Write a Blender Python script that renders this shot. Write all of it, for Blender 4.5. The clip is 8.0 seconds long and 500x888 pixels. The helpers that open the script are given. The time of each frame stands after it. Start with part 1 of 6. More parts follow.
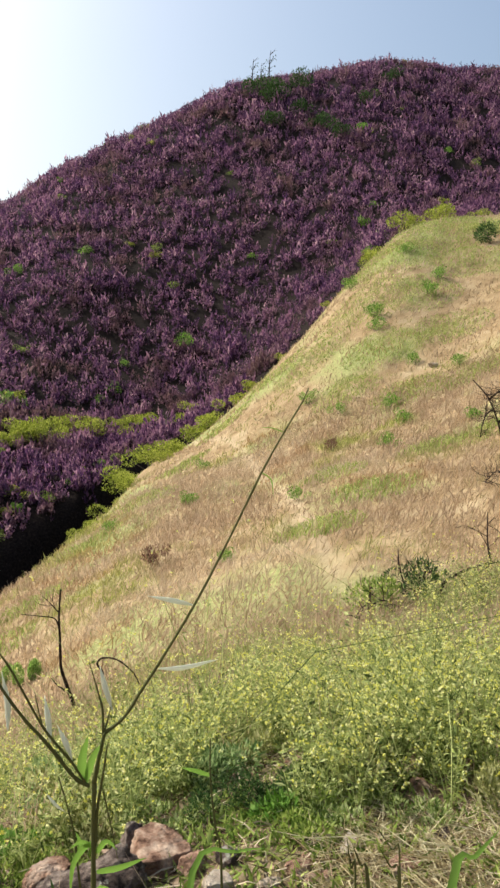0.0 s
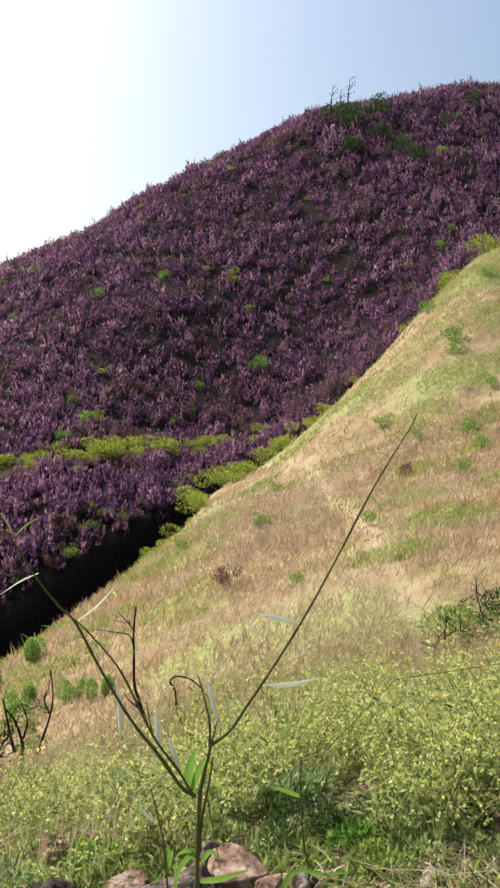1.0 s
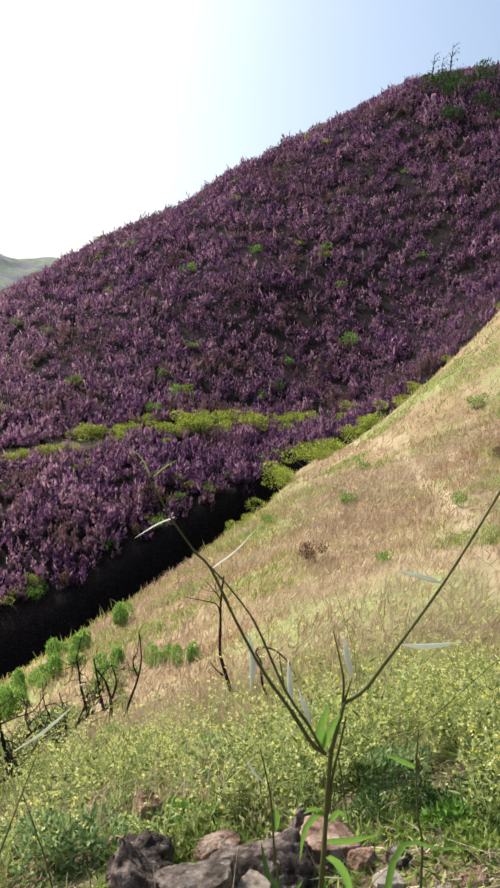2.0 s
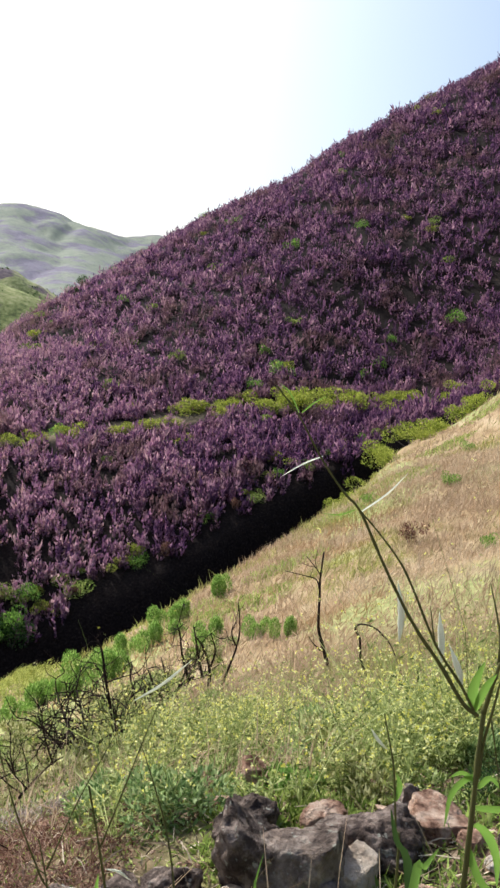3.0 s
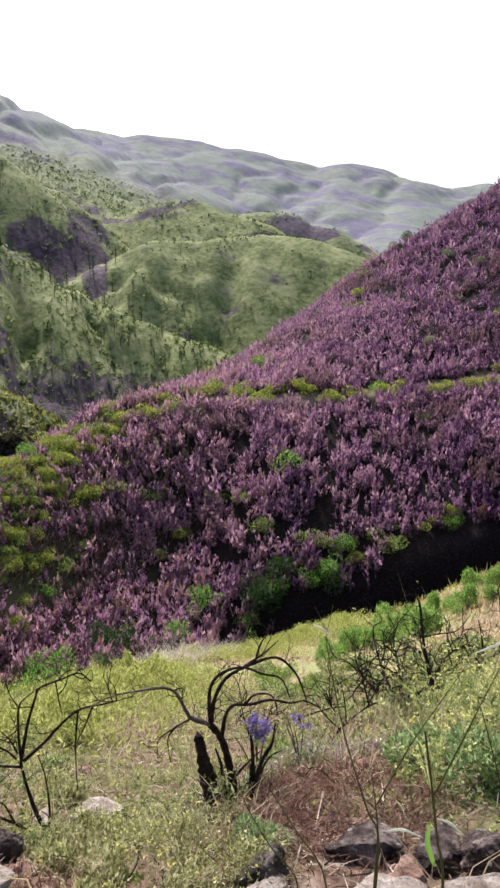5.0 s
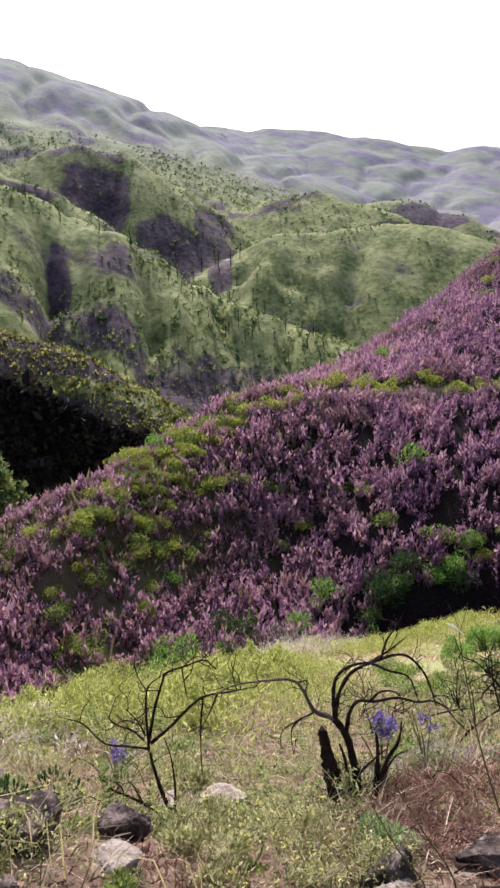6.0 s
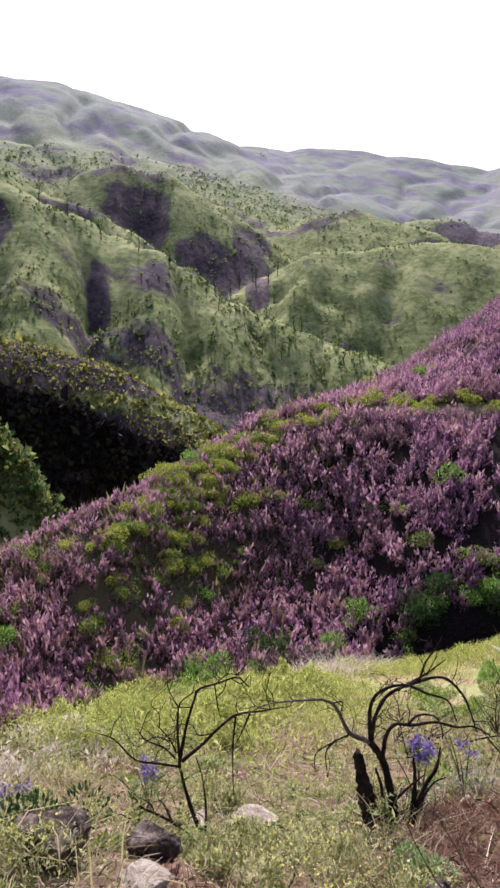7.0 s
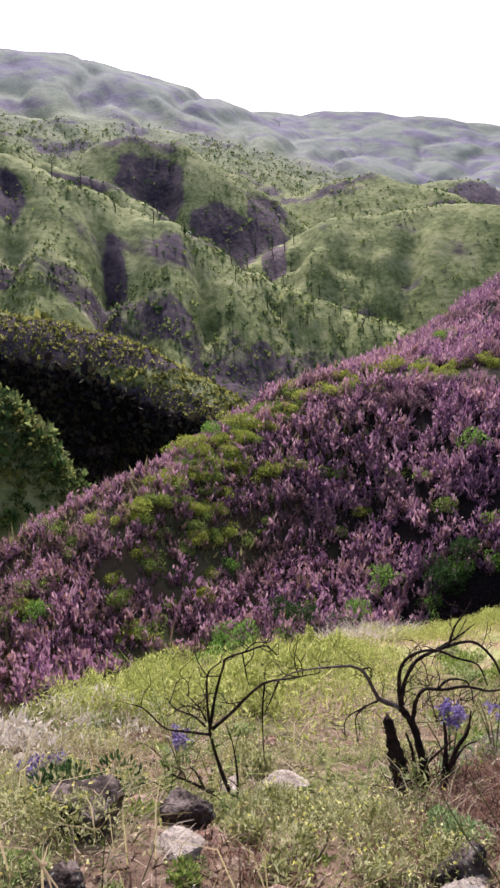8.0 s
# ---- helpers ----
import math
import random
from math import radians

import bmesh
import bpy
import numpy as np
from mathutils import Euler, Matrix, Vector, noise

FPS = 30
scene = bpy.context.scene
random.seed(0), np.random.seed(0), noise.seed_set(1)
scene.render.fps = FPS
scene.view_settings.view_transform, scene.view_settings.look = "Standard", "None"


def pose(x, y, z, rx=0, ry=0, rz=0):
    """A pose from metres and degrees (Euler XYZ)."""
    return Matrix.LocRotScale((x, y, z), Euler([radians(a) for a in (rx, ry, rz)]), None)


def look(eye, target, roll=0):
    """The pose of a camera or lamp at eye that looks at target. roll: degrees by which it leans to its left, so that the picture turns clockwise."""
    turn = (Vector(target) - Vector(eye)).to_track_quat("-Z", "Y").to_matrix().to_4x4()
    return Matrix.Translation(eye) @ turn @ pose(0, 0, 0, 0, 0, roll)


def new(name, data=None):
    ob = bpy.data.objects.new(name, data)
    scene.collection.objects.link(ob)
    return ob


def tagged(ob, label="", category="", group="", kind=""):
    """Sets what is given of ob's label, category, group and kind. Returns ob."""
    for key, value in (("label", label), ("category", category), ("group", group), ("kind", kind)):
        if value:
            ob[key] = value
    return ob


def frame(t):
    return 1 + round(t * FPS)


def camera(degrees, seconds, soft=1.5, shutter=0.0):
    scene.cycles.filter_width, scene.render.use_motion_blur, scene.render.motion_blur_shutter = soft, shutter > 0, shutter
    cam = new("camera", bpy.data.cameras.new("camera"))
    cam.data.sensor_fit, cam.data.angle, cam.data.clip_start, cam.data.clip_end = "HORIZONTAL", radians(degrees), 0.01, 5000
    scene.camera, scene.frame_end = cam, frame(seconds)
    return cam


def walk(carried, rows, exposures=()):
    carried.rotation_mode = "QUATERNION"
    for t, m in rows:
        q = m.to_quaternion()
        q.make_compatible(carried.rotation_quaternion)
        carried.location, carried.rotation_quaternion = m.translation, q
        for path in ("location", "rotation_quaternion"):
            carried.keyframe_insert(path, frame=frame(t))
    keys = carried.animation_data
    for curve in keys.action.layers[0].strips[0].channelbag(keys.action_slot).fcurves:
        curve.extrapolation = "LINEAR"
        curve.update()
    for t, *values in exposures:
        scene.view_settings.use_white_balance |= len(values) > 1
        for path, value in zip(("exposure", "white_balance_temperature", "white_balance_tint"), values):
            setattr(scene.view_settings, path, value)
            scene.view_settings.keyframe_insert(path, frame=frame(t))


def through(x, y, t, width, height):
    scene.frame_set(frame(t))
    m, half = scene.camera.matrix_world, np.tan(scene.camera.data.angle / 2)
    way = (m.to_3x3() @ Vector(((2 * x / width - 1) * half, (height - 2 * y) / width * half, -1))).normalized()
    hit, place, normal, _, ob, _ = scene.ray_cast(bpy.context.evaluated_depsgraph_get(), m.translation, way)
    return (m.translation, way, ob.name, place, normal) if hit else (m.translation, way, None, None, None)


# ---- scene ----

# ---- camera and walk ----
cam = camera(36.0, 8.0, soft=2.6)
EYE = 1.6
ROWS = [
    (0.0, 0.000, 0.000, 0.000, 85.00, -1.00, 0.09),
    (0.5, -0.022, -0.020, 0.004, 85.74, -1.94, 3.27),
    (1.0, -0.041, -0.030, 0.002, 86.54, -1.71, 5.53),
    (1.2, -0.051, -0.026, -0.002, 86.60, -1.70, 6.48),
    (2.3, -0.128, 0.004, -0.053, 83.92, -3.23, 14.31),
    (2.5, -0.141, 0.009, -0.063, 83.89, -3.30, 15.70),
    (3.0, -0.167, 0.022, -0.089, 82.49, -3.46, 19.50),
    (3.5, -0.193, 0.035, -0.113, 80.80, -3.41, 25.54),
    (4.0, -0.215, 0.043, -0.132, 79.58, -2.78, 32.65),
    (4.5, -0.234, 0.045, -0.139, 78.91, -1.83, 36.73),
    (5.0, -0.243, 0.042, -0.141, 78.33, -1.67, 42.82),
    (5.2, -0.248, 0.043, -0.143, 78.82, -1.52, 45.51),
    (6.5, -0.299, 0.072, -0.170, 77.38, 0.25, 53.53),
    (7.0, -0.314, 0.077, -0.180, 78.89, -0.39, 54.52),
    (7.5, -0.331, 0.084, -0.189, 77.37, 0.13, 55.65),
    (8.0, -0.342, 0.093, -0.196, 76.70, 1.47, 55.72),
]
# the phone's white balance drifts from warm to neutral as it turns into the light
BALANCE = [(0.0, 0.34, 6550, 6), (1.0, 0.34, 6400, 6), (3.0, 0.34, 5980, 8), (5.0, 0.34, 5850, 17), (8.0, 0.34, 5850, 23)]
walk(cam, [(t, pose(x, y, EYE + z, rx, ry, rz)) for t, x, y, z, rx, ry, rz in ROWS], BALANCE)

# ---- world and sun ----
SUN_AZ, SUN_EL = -60.0, 42.0
world = bpy.data.worlds.new("sky")
scene.world = world
world.use_nodes = True
_wt = world.node_tree
_sky = _wt.nodes.new("ShaderNodeTexSky")
_sky.sky_type = "NISHITA"
_sky.sun_disc = False
_sky.sun_elevation = radians(SUN_EL)
_sky.sun_rotation = radians(SUN_AZ)
_sky.altitude = 300
_sky.air_density, _sky.dust_density, _sky.ozone_density = 1.2, 7.0, 2.0
_wt.links.new(_sky.outputs[0], _wt.nodes["Background"].inputs[0])
_wt.nodes["Background"].inputs[1].default_value = 0.15
_sun = bpy.data.lights.new("sun", "SUN")
_sun.energy, _sun.angle, _sun.color = 5.0, radians(0.6), (1.0, 0.965, 0.91)
sun = new("sun", _sun)
_d = Vector((math.sin(radians(SUN_AZ)) * math.cos(radians(SUN_EL)), math.cos(radians(SUN_AZ)) * math.cos(radians(SUN_EL)), math.sin(radians(SUN_EL))))
sun.matrix_basis = look(_d * 50, (0, 0, 0))


# ---- materials ----
class Nodes:
    """A small builder of node materials."""

    def __init__(self, name, rough=0.9):
        self.mat = bpy.data.materials.new(name)
        self.mat.use_nodes = True
        self.t = self.mat.node_tree
        self.bsdf = self.t.nodes["Principled BSDF"]
        self.bsdf.inputs["Roughness"].default_value = rough
        self.bsdf.inputs["Specular IOR Level"].default_value = 0.06

    def add(self, kind, **inputs):
        n = self.t.nodes.new(kind)
        for k, v in inputs.items():
            self.put(n.inputs[k.replace("_", " ")], v)
        return n

    def put(self, socket, v):
        if isinstance(v, bpy.types.NodeSocket):
            self.t.links.new(v, socket)
        else:
            socket.default_value = v

    def noise(self, scale, detail=4.0, rough=0.6, vec=None):
        n = self.add("ShaderNodeTexNoise", Scale=scale, Detail=detail, Roughness=rough)
        if vec is None:
            vec = self.coords()
        self.put(n.inputs["Vector"], vec)
        return n.outputs["Fac"]

    def coords(self):
        return self.add("ShaderNodeNewGeometry").outputs["Position"]

    def island(self):
        return self.add("ShaderNodeNewGeometry").outputs["Random Per Island"]

    def attr(self, name):
        n = self.t.nodes.new("ShaderNodeAttribute")
        n.attribute_name = name
        return n.outputs["Fac"]

    def ramp(self, fac, *stops):
        n = self.t.nodes.new("ShaderNodeValToRGB")
        e = n.color_ramp.elements
        while len(e) < len(stops):
            e.new(0.5)
        for s, (p, c) in zip(e, stops):
            s.position, s.color = p, (*c, 1) if len(c) == 3 else c
        self.put(n.inputs[0], fac)
        return n.outputs[0]

    def mix(self, fac, a, b):
        n = self.t.nodes.new("ShaderNodeMix")
        n.data_type = "RGBA"
        self.put(n.inputs[0], fac)
        self.put(n.inputs[6], a if isinstance(a, bpy.types.NodeSocket) else (*a, 1))
        self.put(n.inputs[7], b if isinstance(b, bpy.types.NodeSocket) else (*b, 1))
        return n.outputs[2]

    def math(self, op, a, b=0.0):
        n = self.t.nodes.new("ShaderNodeMath")
        n.operation = op
        self.put(n.inputs[0], a)
        self.put(n.inputs[1], b)
        return n.outputs[0]

    def step(self, v, lo, hi):
        n = self.t.nodes.new("ShaderNodeMapRange")
        n.interpolation_type = "SMOOTHSTEP"
        self.put(n.inputs[0], v)
        n.inputs[1].default_value, n.inputs[2].default_value = lo, hi
        return n.outputs[0]

    def bump(self, height, strength=0.5, dist=0.05):
        n = self.add("ShaderNodeBump", Strength=strength, Distance=dist, Height=height)
        self.put(self.bsdf.inputs["Normal"], n.outputs[0])

    def colour(self, c):
        self.put(self.bsdf.inputs["Base Color"], c)
        return self.mat

    def thin(self, c, through=0.35):
        """A leaf: part of the light passes through it."""
        self.colour(c)
        tr = self.t.nodes.new("ShaderNodeBsdfTranslucent")
        self.put(tr.inputs[0], c)
        mx = self.add("ShaderNodeMixShader", Fac=through)
        self.t.links.new(self.bsdf.outputs[0], mx.inputs[1])
        self.t.links.new(tr.outputs[0], mx.inputs[2])
        self.t.links.new(mx.outputs[0], self.t.nodes["Material Output"].inputs[0])
        return self.mat


def ground_material():
    n = Nodes("earth_and_turf", 0.95)
    fine, mid, wide = n.noise(9.0, 6), n.noise(1.1, 5), n.noise(0.16, 4)
    soil = n.ramp(fine, (0.3, (0.07, 0.043, 0.028)), (0.5, (0.16, 0.105, 0.07)), (0.72, (0.31, 0.235, 0.165)))
    weed = n.ramp(fine, (0.35, (0.10, 0.09, 0.04)), (0.65, (0.20, 0.18, 0.08)))
    near = n.mix(n.step(mid, 0.42, 0.6), soil, weed)
    straw = n.ramp(mid, (0.3, (0.19, 0.125, 0.065)), (0.5, (0.28, 0.20, 0.11)), (0.7, (0.36, 0.28, 0.17)))
    green = n.ramp(fine, (0.35, (0.19, 0.20, 0.075)), (0.7, (0.33, 0.33, 0.14)))
    dry = n.mix(n.step(wide, 0.47, 0.62), straw, green)
    # shade between shrubs and on the bank goes into this near-black soil
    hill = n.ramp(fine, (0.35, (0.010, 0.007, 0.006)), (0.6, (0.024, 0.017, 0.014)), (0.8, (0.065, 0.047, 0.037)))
    grain = n.math("ADD", n.math("MULTIPLY", n.noise(0.05, 5, 0.6), 0.4), n.math("MULTIPLY", n.noise(0.35, 6, 0.75), 0.6))
    turf = n.ramp(grain, (0.36, (0.068, 0.080, 0.027)), (0.46, (0.15, 0.172, 0.056)), (0.54, (0.262, 0.27, 0.102)), (0.64, (0.38, 0.355, 0.185)))
    burnt = n.ramp(grain, (0.38, (0.030, 0.020, 0.028)), (0.50, (0.082, 0.058, 0.066)), (0.62, (0.17, 0.13, 0.105)))
    # the burnt mask also carries painted shade on hill faces and valley feet
    burn = n.math("ADD", n.noise(0.017, 6, 0.62), n.math("MULTIPLY", n.attr("burnt"), 0.2))
    far = n.mix(n.step(burn, 0.54, 0.62), turf, burnt)
    dust = n.ramp(fine, (0.3, (0.30, 0.225, 0.135)), (0.7, (0.42, 0.335, 0.22)))
    c = n.mix(n.attr("dry"), near, dry)
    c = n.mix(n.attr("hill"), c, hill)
    c = n.mix(n.attr("far"), c, far)
    # paler lilac and green tones paint distance haze on the far mountains
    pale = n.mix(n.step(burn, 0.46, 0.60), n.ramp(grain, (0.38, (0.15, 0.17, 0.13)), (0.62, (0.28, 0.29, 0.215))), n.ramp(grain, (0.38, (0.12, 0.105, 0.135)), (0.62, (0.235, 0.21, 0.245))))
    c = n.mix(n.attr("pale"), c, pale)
    c = n.mix(n.attr("path"), c, dust)
    n.bump(n.math("ADD", fine, n.math("MULTIPLY", mid, 2.0)), 0.6, 0.06)
    return n.colour(c)


GROUND = ground_material()


def smooth(a, lo, hi):
    t = np.clip((a - lo) / (hi - lo), 0, 1)
    return t * t * (3 - 2 * t)


def hash2(i, j, seed):
    h = np.sin(i * 127.1 + j * 311.7 + seed * 74.7) * 43758.5453
    return h - np.floor(h)


def value_noise(x, y, seed=0):
    i, j = np.floor(x), np.floor(y)
    u, v = x - i, y - j
    u, v = u * u * (3 - 2 * u), v * v * (3 - 2 * v)
    a, b = hash2(i, j, seed), hash2(i + 1, j, seed)
    c, d = hash2(i, j + 1, seed), hash2(i + 1, j + 1, seed)
    return (a + (b - a) * u) * (1 - v) + (c + (d - c) * u) * v


def fbm(x, y, octaves=4, seed=0):
    s, amp, tot = 0.0, 1.0, 0.0
    for k in range(octaves):
        s = s + amp * (value_noise(x * 2**k, y * 2**k, seed + k) - 0.5)
        tot += amp
        amp *= 0.5
    return s / tot * 2


# ---- the lie of the land ----
# each line runs across the view: bearing in degrees (right is plus), distance from the start, and height or angle of rise
NEAR_A = [(-80, 1.9, -1.55), (-57, 2.0, -1.80), (-40, 2.4, -1.88), (-20, 2.5, -1.75), (0, 2.5, -1.62), (15, 2.5, -1.55), (30, 2.5, -1.4)]
NEAR_B = [(-80, 3.0, -2.1), (-57, 3.3, -2.5), (-40, 4.5, -3.0), (-20, 5, -2.9), (0, 5, -2.3), (15, 5, -2.0), (30, 5, -1.7)]
NEAR_C = [(-80, 4.0, -2.5), (-57, 5.5, -3.5), (-40, 10, -5.6), (-20, 10, -4.6), (0, 9.5, -3.15), (15, 9.5, -2.5), (30, 9.5, -1.6)]
NEAR_D = [(-80, 4.5, -2.75), (-57, 6.8, -4.0), (-40, 15, -7.8), (-20, 15, -5.6), (0, 22, -3.4), (15, 26, -0.5), (30, 26, 3.0)]
SPUR = [(-80, 5, -31.5), (-75, 5.2, -31.2), (-66, 6.2, -30.3), (-58, 8, -29.9), (-49, 14, -28.4), (-44, 18, -27.3), (-41, 20, -26.6), (-34, 21.5, -24.1), (-26, 22, -20.7),
        (-20.6, 23, -17.5), (-13.7, 29, -12.7), (-11, 33, -10.6), (-8, 38, -7.2), (-4.3, 42, -4.9), (-0.5, 44, -1.5), (3.6, 47, 2.8), (7.2, 50, 6.9), (11.5, 55, 10.4), (17, 62, 10.9), (30, 70, 11.5)]
GULLY = [(-80, 22, -33), (-66, 22, -33), (-50, 25, -31.5), (-37, 28, -28.5), (-26, 30, -23.5), (-18, 34, -17.5), (-11, 39.5, -11.5), (-4.3, 45.5, -6.5), (3.6, 51, 1.2), (11.5, 60, 8.8), (30, 76, 9.5)]
FOOT = [(-80, 27, -30), (-66, 28, -29.5), (-50, 32, -26.5), (-37, 34, -22.9), (-26, 36, -17.9), (-18, 39.5, -12.7), (-11.7, 43.5, -8.4), (-4.3, 49, -4.3), (3.6, 54, 2.9), (11.5, 64, 10.2), (30, 82, 11)]
TRACK = [(-80, 36, -22.2), (-66, 37, -16.8), (-57, 44, -11.9), (-54, 46, -10.2), (-48, 47, -9.0), (-41, 48, -8.2), (-33.6, 49, -7.5), (-25, 50, -6.0), (-16.5, 51, -4.5), (-11, 52, -4.3), (-4.3, 54, -2.6), (3.6, 60, 4.6), (11.5, 71, 11.4), (30, 90, 12.5)]
SKYLINE = [(-80, 41, -20.2), (-75, 43, -18.5), (-65, 47, -14.5), (-60, 49, -12.2), (-55.6, 51.5, -9.9), (-49.7, 60, -7.9), (-45, 68, -5.5), (-39.4, 78, -1.6), (-34, 88, 2.4), (-29.2, 94, 5.3), (-26, 98, 7.3),
           (-21.3, 102, 10.1), (-17.9, 105, 11.6), (-13.7, 108, 14.2), (-10.2, 110, 16.1), (-6.2, 112, 17.9), (-1, 114, 20.1), (3.5, 116, 20.6), (9.9, 120, 21.3), (14, 122, 20.6), (30, 128, 20)]
VALLEY = [(-80, 95, -31), (-66, 105, -27), (-50, 125, -21), (-36, 150, -14), (-20, 180, -8), (30, 200, 0)]
SPUR_A = [(-90, 118, -3.5), (-80, 116, -5.5), (-74.2, 112, -8.8), (-72, 110, -11), (-69.5, 106, -15.3), (-66, 104, -21), (-60, 108, -27), (-50, 128, -24), (-36, 152, -17), (30, 205, -4)]
RIDGE_A = [(-80, 200, -0.5), (-73.6, 190, -2.7), (-69.8, 185, -3.9), (-65.9, 180, -5.2), (-61.9, 172, -7.1), (-58.5, 165, -8.7), (-54, 160, -11.5), (-45, 170, -13), (30, 230, -3)]
# crest lines of the hills beyond, each with the fall of its sides and how round its back is
RIDGE_B = [(-90, 345, 12.5), (-84, 340, 11), (-76, 332, 8.8), (-72.6, 325, 7.5), (-70.1, 320, 6.3), (-67.4, 315, 5.4), (-62.5, 305, 3.1), (-57.4, 295, 0), (-53.4, 285, -1.9), (-50.9, 278, -2.8), (-47.6, 268, -4.1), (-45.2, 262, -5), (-40, 250, -7.5)]
RIDGE_E = [(-95, 1000, 13.2), (-80, 1000, 13.9), (-72, 1000, 13.6), (-68.4, 1005, 13.5), (-64.7, 1010, 12.6), (-62.5, 1015, 12.0), (-59.8, 1020, 11), (-57.1, 1020, 10.2), (-55.5, 1000, 9.5), (-54.4, 980, 8.9), (-51.6, 940, 7.6), (-50, 920, 6.7), (-47.7, 900, 6), (-45, 880, 4.5)]
HILLS = [
    (0.66, 12, RIDGE_B),
    (0.80, 8, [(-78, 385, 10.5), (-72.5, 375, 8.2), (-69.7, 372, 6.9), (-66, 368, 5.7), (-63.9, 365, 4.5), (-62.5, 362, 3.4), (-60, 352, 0.8)]),
    (0.76, 24, [(-55, 395, -6), (-53.6, 400, -2.2), (-53.2, 405, 0.1), (-51.5, 412, 1.8), (-49.5, 418, 2.9), (-46.2, 425, 3.0), (-44.5, 430, 3.3), (-42, 432, 3.6), (-39.2, 430, 3.4), (-37.2, 425, 2.8), (-35.3, 418, 1.6), (-31, 405, -2)]),
    (0.80, 12, [(-49.8, 418, 2.9), (-50.6, 380, 0.9), (-51.4, 330, -6)]), (0.80, 12, [(-45, 428, 3.2), (-46.4, 390, 0.9), (-47.5, 330, -7)]),
    (0.82, 12, [(-72, 530, 6.2), (-70.5, 520, 6.5), (-67.9, 515, 6.9), (-65.6, 510, 8.2), (-63.6, 508, 8.7), (-60.8, 505, 8.3), (-59.5, 500, 6.9), (-58.6, 495, 5.2)]),
    (0.82, 12, [(-57.6, 640, 6.2), (-58, 520, 6.3), (-58.4, 478, 5.0), (-57.6, 438, 2.2), (-56.0, 400, -3)]),
    (0.86, 9, [(-58.6, 515, 6.3), (-59.6, 505, 6.0), (-60.7, 490, 5.2), (-62.2, 468, 3.2)]), (0.86, 9, [(-57.6, 515, 6.3), (-56.6, 508, 6.0), (-55.5, 500, 5.2), (-54.3, 485, 3.6), (-53.4, 470, 2.0)]),
    (0.66, 26, [(-54, 600, 1.6), (-53.3, 600, 2.7), (-51.8, 590, 4.5), (-49.8, 585, 5.3), (-47, 580, 5.8), (-43.4, 560, 4.7), (-41.7, 550, 3.6), (-39, 535, 1.5)]),
    (0.70, 22, [(-46, 650, 4.4), (-44.5, 640, 4.8), (-42, 640, 5.1), (-40.4, 635, 5.1), (-37.7, 620, 4.2), (-35, 600, 2.5), (-32, 590, 0.6)]),
    (0.45, 40, RIDGE_E), (0.42, 40, [(-66, 1008, 12.6), (-64.5, 850, 10.2), (-63, 700, 6.5)]), (0.44, 40, [(-57.6, 1020, 10.2), (-55.6, 850, 8.0), (-54, 700, 4.5)]),
    (0.40, 50, [(-80, 1800, 9), (-70, 1750, 9.5), (-60, 1720, 9.8), (-55.9, 1700, 10), (-54.1, 1700, 10), (-52.2, 1690, 9.5), (-50.2, 1680, 9.9), (-47.3, 1680, 9.7), (-45.8, 1685, 9.3), (-43.5, 1690, 9.2), (-40.5, 1700, 8.6), (-38.6, 1700, 8.1), (-37.7, 1690, 8.2), (-36, 1680, 8.5), (-34.1, 1690, 7.8), (-31.7, 1700, 7.4), (-29, 1710, 6.9), (-26.5, 1760, 7.2), (-20, 1800, 6.5), (0, 1900, 5)]),
    (0.36, 60, [(-46, 1685, 9.2), (-44.5, 1350, 6.6), (-44, 1020, 3.0)]), (0.36, 60, [(-36, 1680, 8.5), (-37.5, 1300, 6.0), (-38.5, 900, 2.0)]), (0.38, 45, [(-31, 1705, 7.3), (-32.6, 1250, 5.2), (-33.5, 850, 2.0)]),
]
# ravines cut into the slopes: breadth, depth, and the way down
RAVINES = [(9, 13, [(-64.6, 306), (-65.8, 262), (-65.2, 225)]), (6, 6, [(-58.0, 285), (-58.8, 250), (-57.5, 225)]), (7, 9, [(-71.5, 300), (-72.5, 262), (-74, 230)]), (10, 12, [(-62.0, 500), (-62.4, 455), (-61.5, 420)]), (7, 7, [(-48.3, 405), (-49.2, 372), (-49.6, 345)]), (7, 8, [(-43.6, 410), (-44.6, 372), (-45.2, 340)]), (6, 6, [(-51.6, 402), (-52.4, 380), (-52.6, 360)])]


def hermite(xs, ys, x):
    """A curve without overshoot through a few stations, at the places x."""
    h, d = np.diff(xs), np.diff(ys) / np.diff(xs)
    m = np.zeros(len(xs))
    same = d[:-1] * d[1:] > 0
    m[1:-1][same] = 2 * d[:-1][same] * d[1:][same] / (d[:-1][same] + d[1:][same])
    m[0], m[-1] = d[0], d[-1]
    x = np.clip(x, xs[0], xs[-1])
    k = np.clip(np.searchsorted(xs, x) - 1, 0, len(xs) - 2)
    t = (x - xs[k]) / h[k]
    return (2 * t**3 - 3 * t * t + 1) * ys[k] + (t**3 - 2 * t * t + t) * h[k] * m[k] + (3 * t * t - 2 * t**3) * ys[k + 1] + (t**3 - t * t) * h[k] * m[k + 1]


def line(rows, az, angles=True):
    """Distance and height of one line at the bearings az; behind the view it closes round."""
    a = np.array(rows, float)
    z = a[:, 1] * np.tan(np.radians(a[:, 2])) if angles else a[:, 2]
    xs = np.concatenate([a[:, 0], [a[0, 0] + 360]])
    az = np.where(az < a[0, 0], az + 360, az)
    return hermite(xs, np.append(a[:, 1], a[0, 1]), az), hermite(xs, np.append(z, z[0]), az)


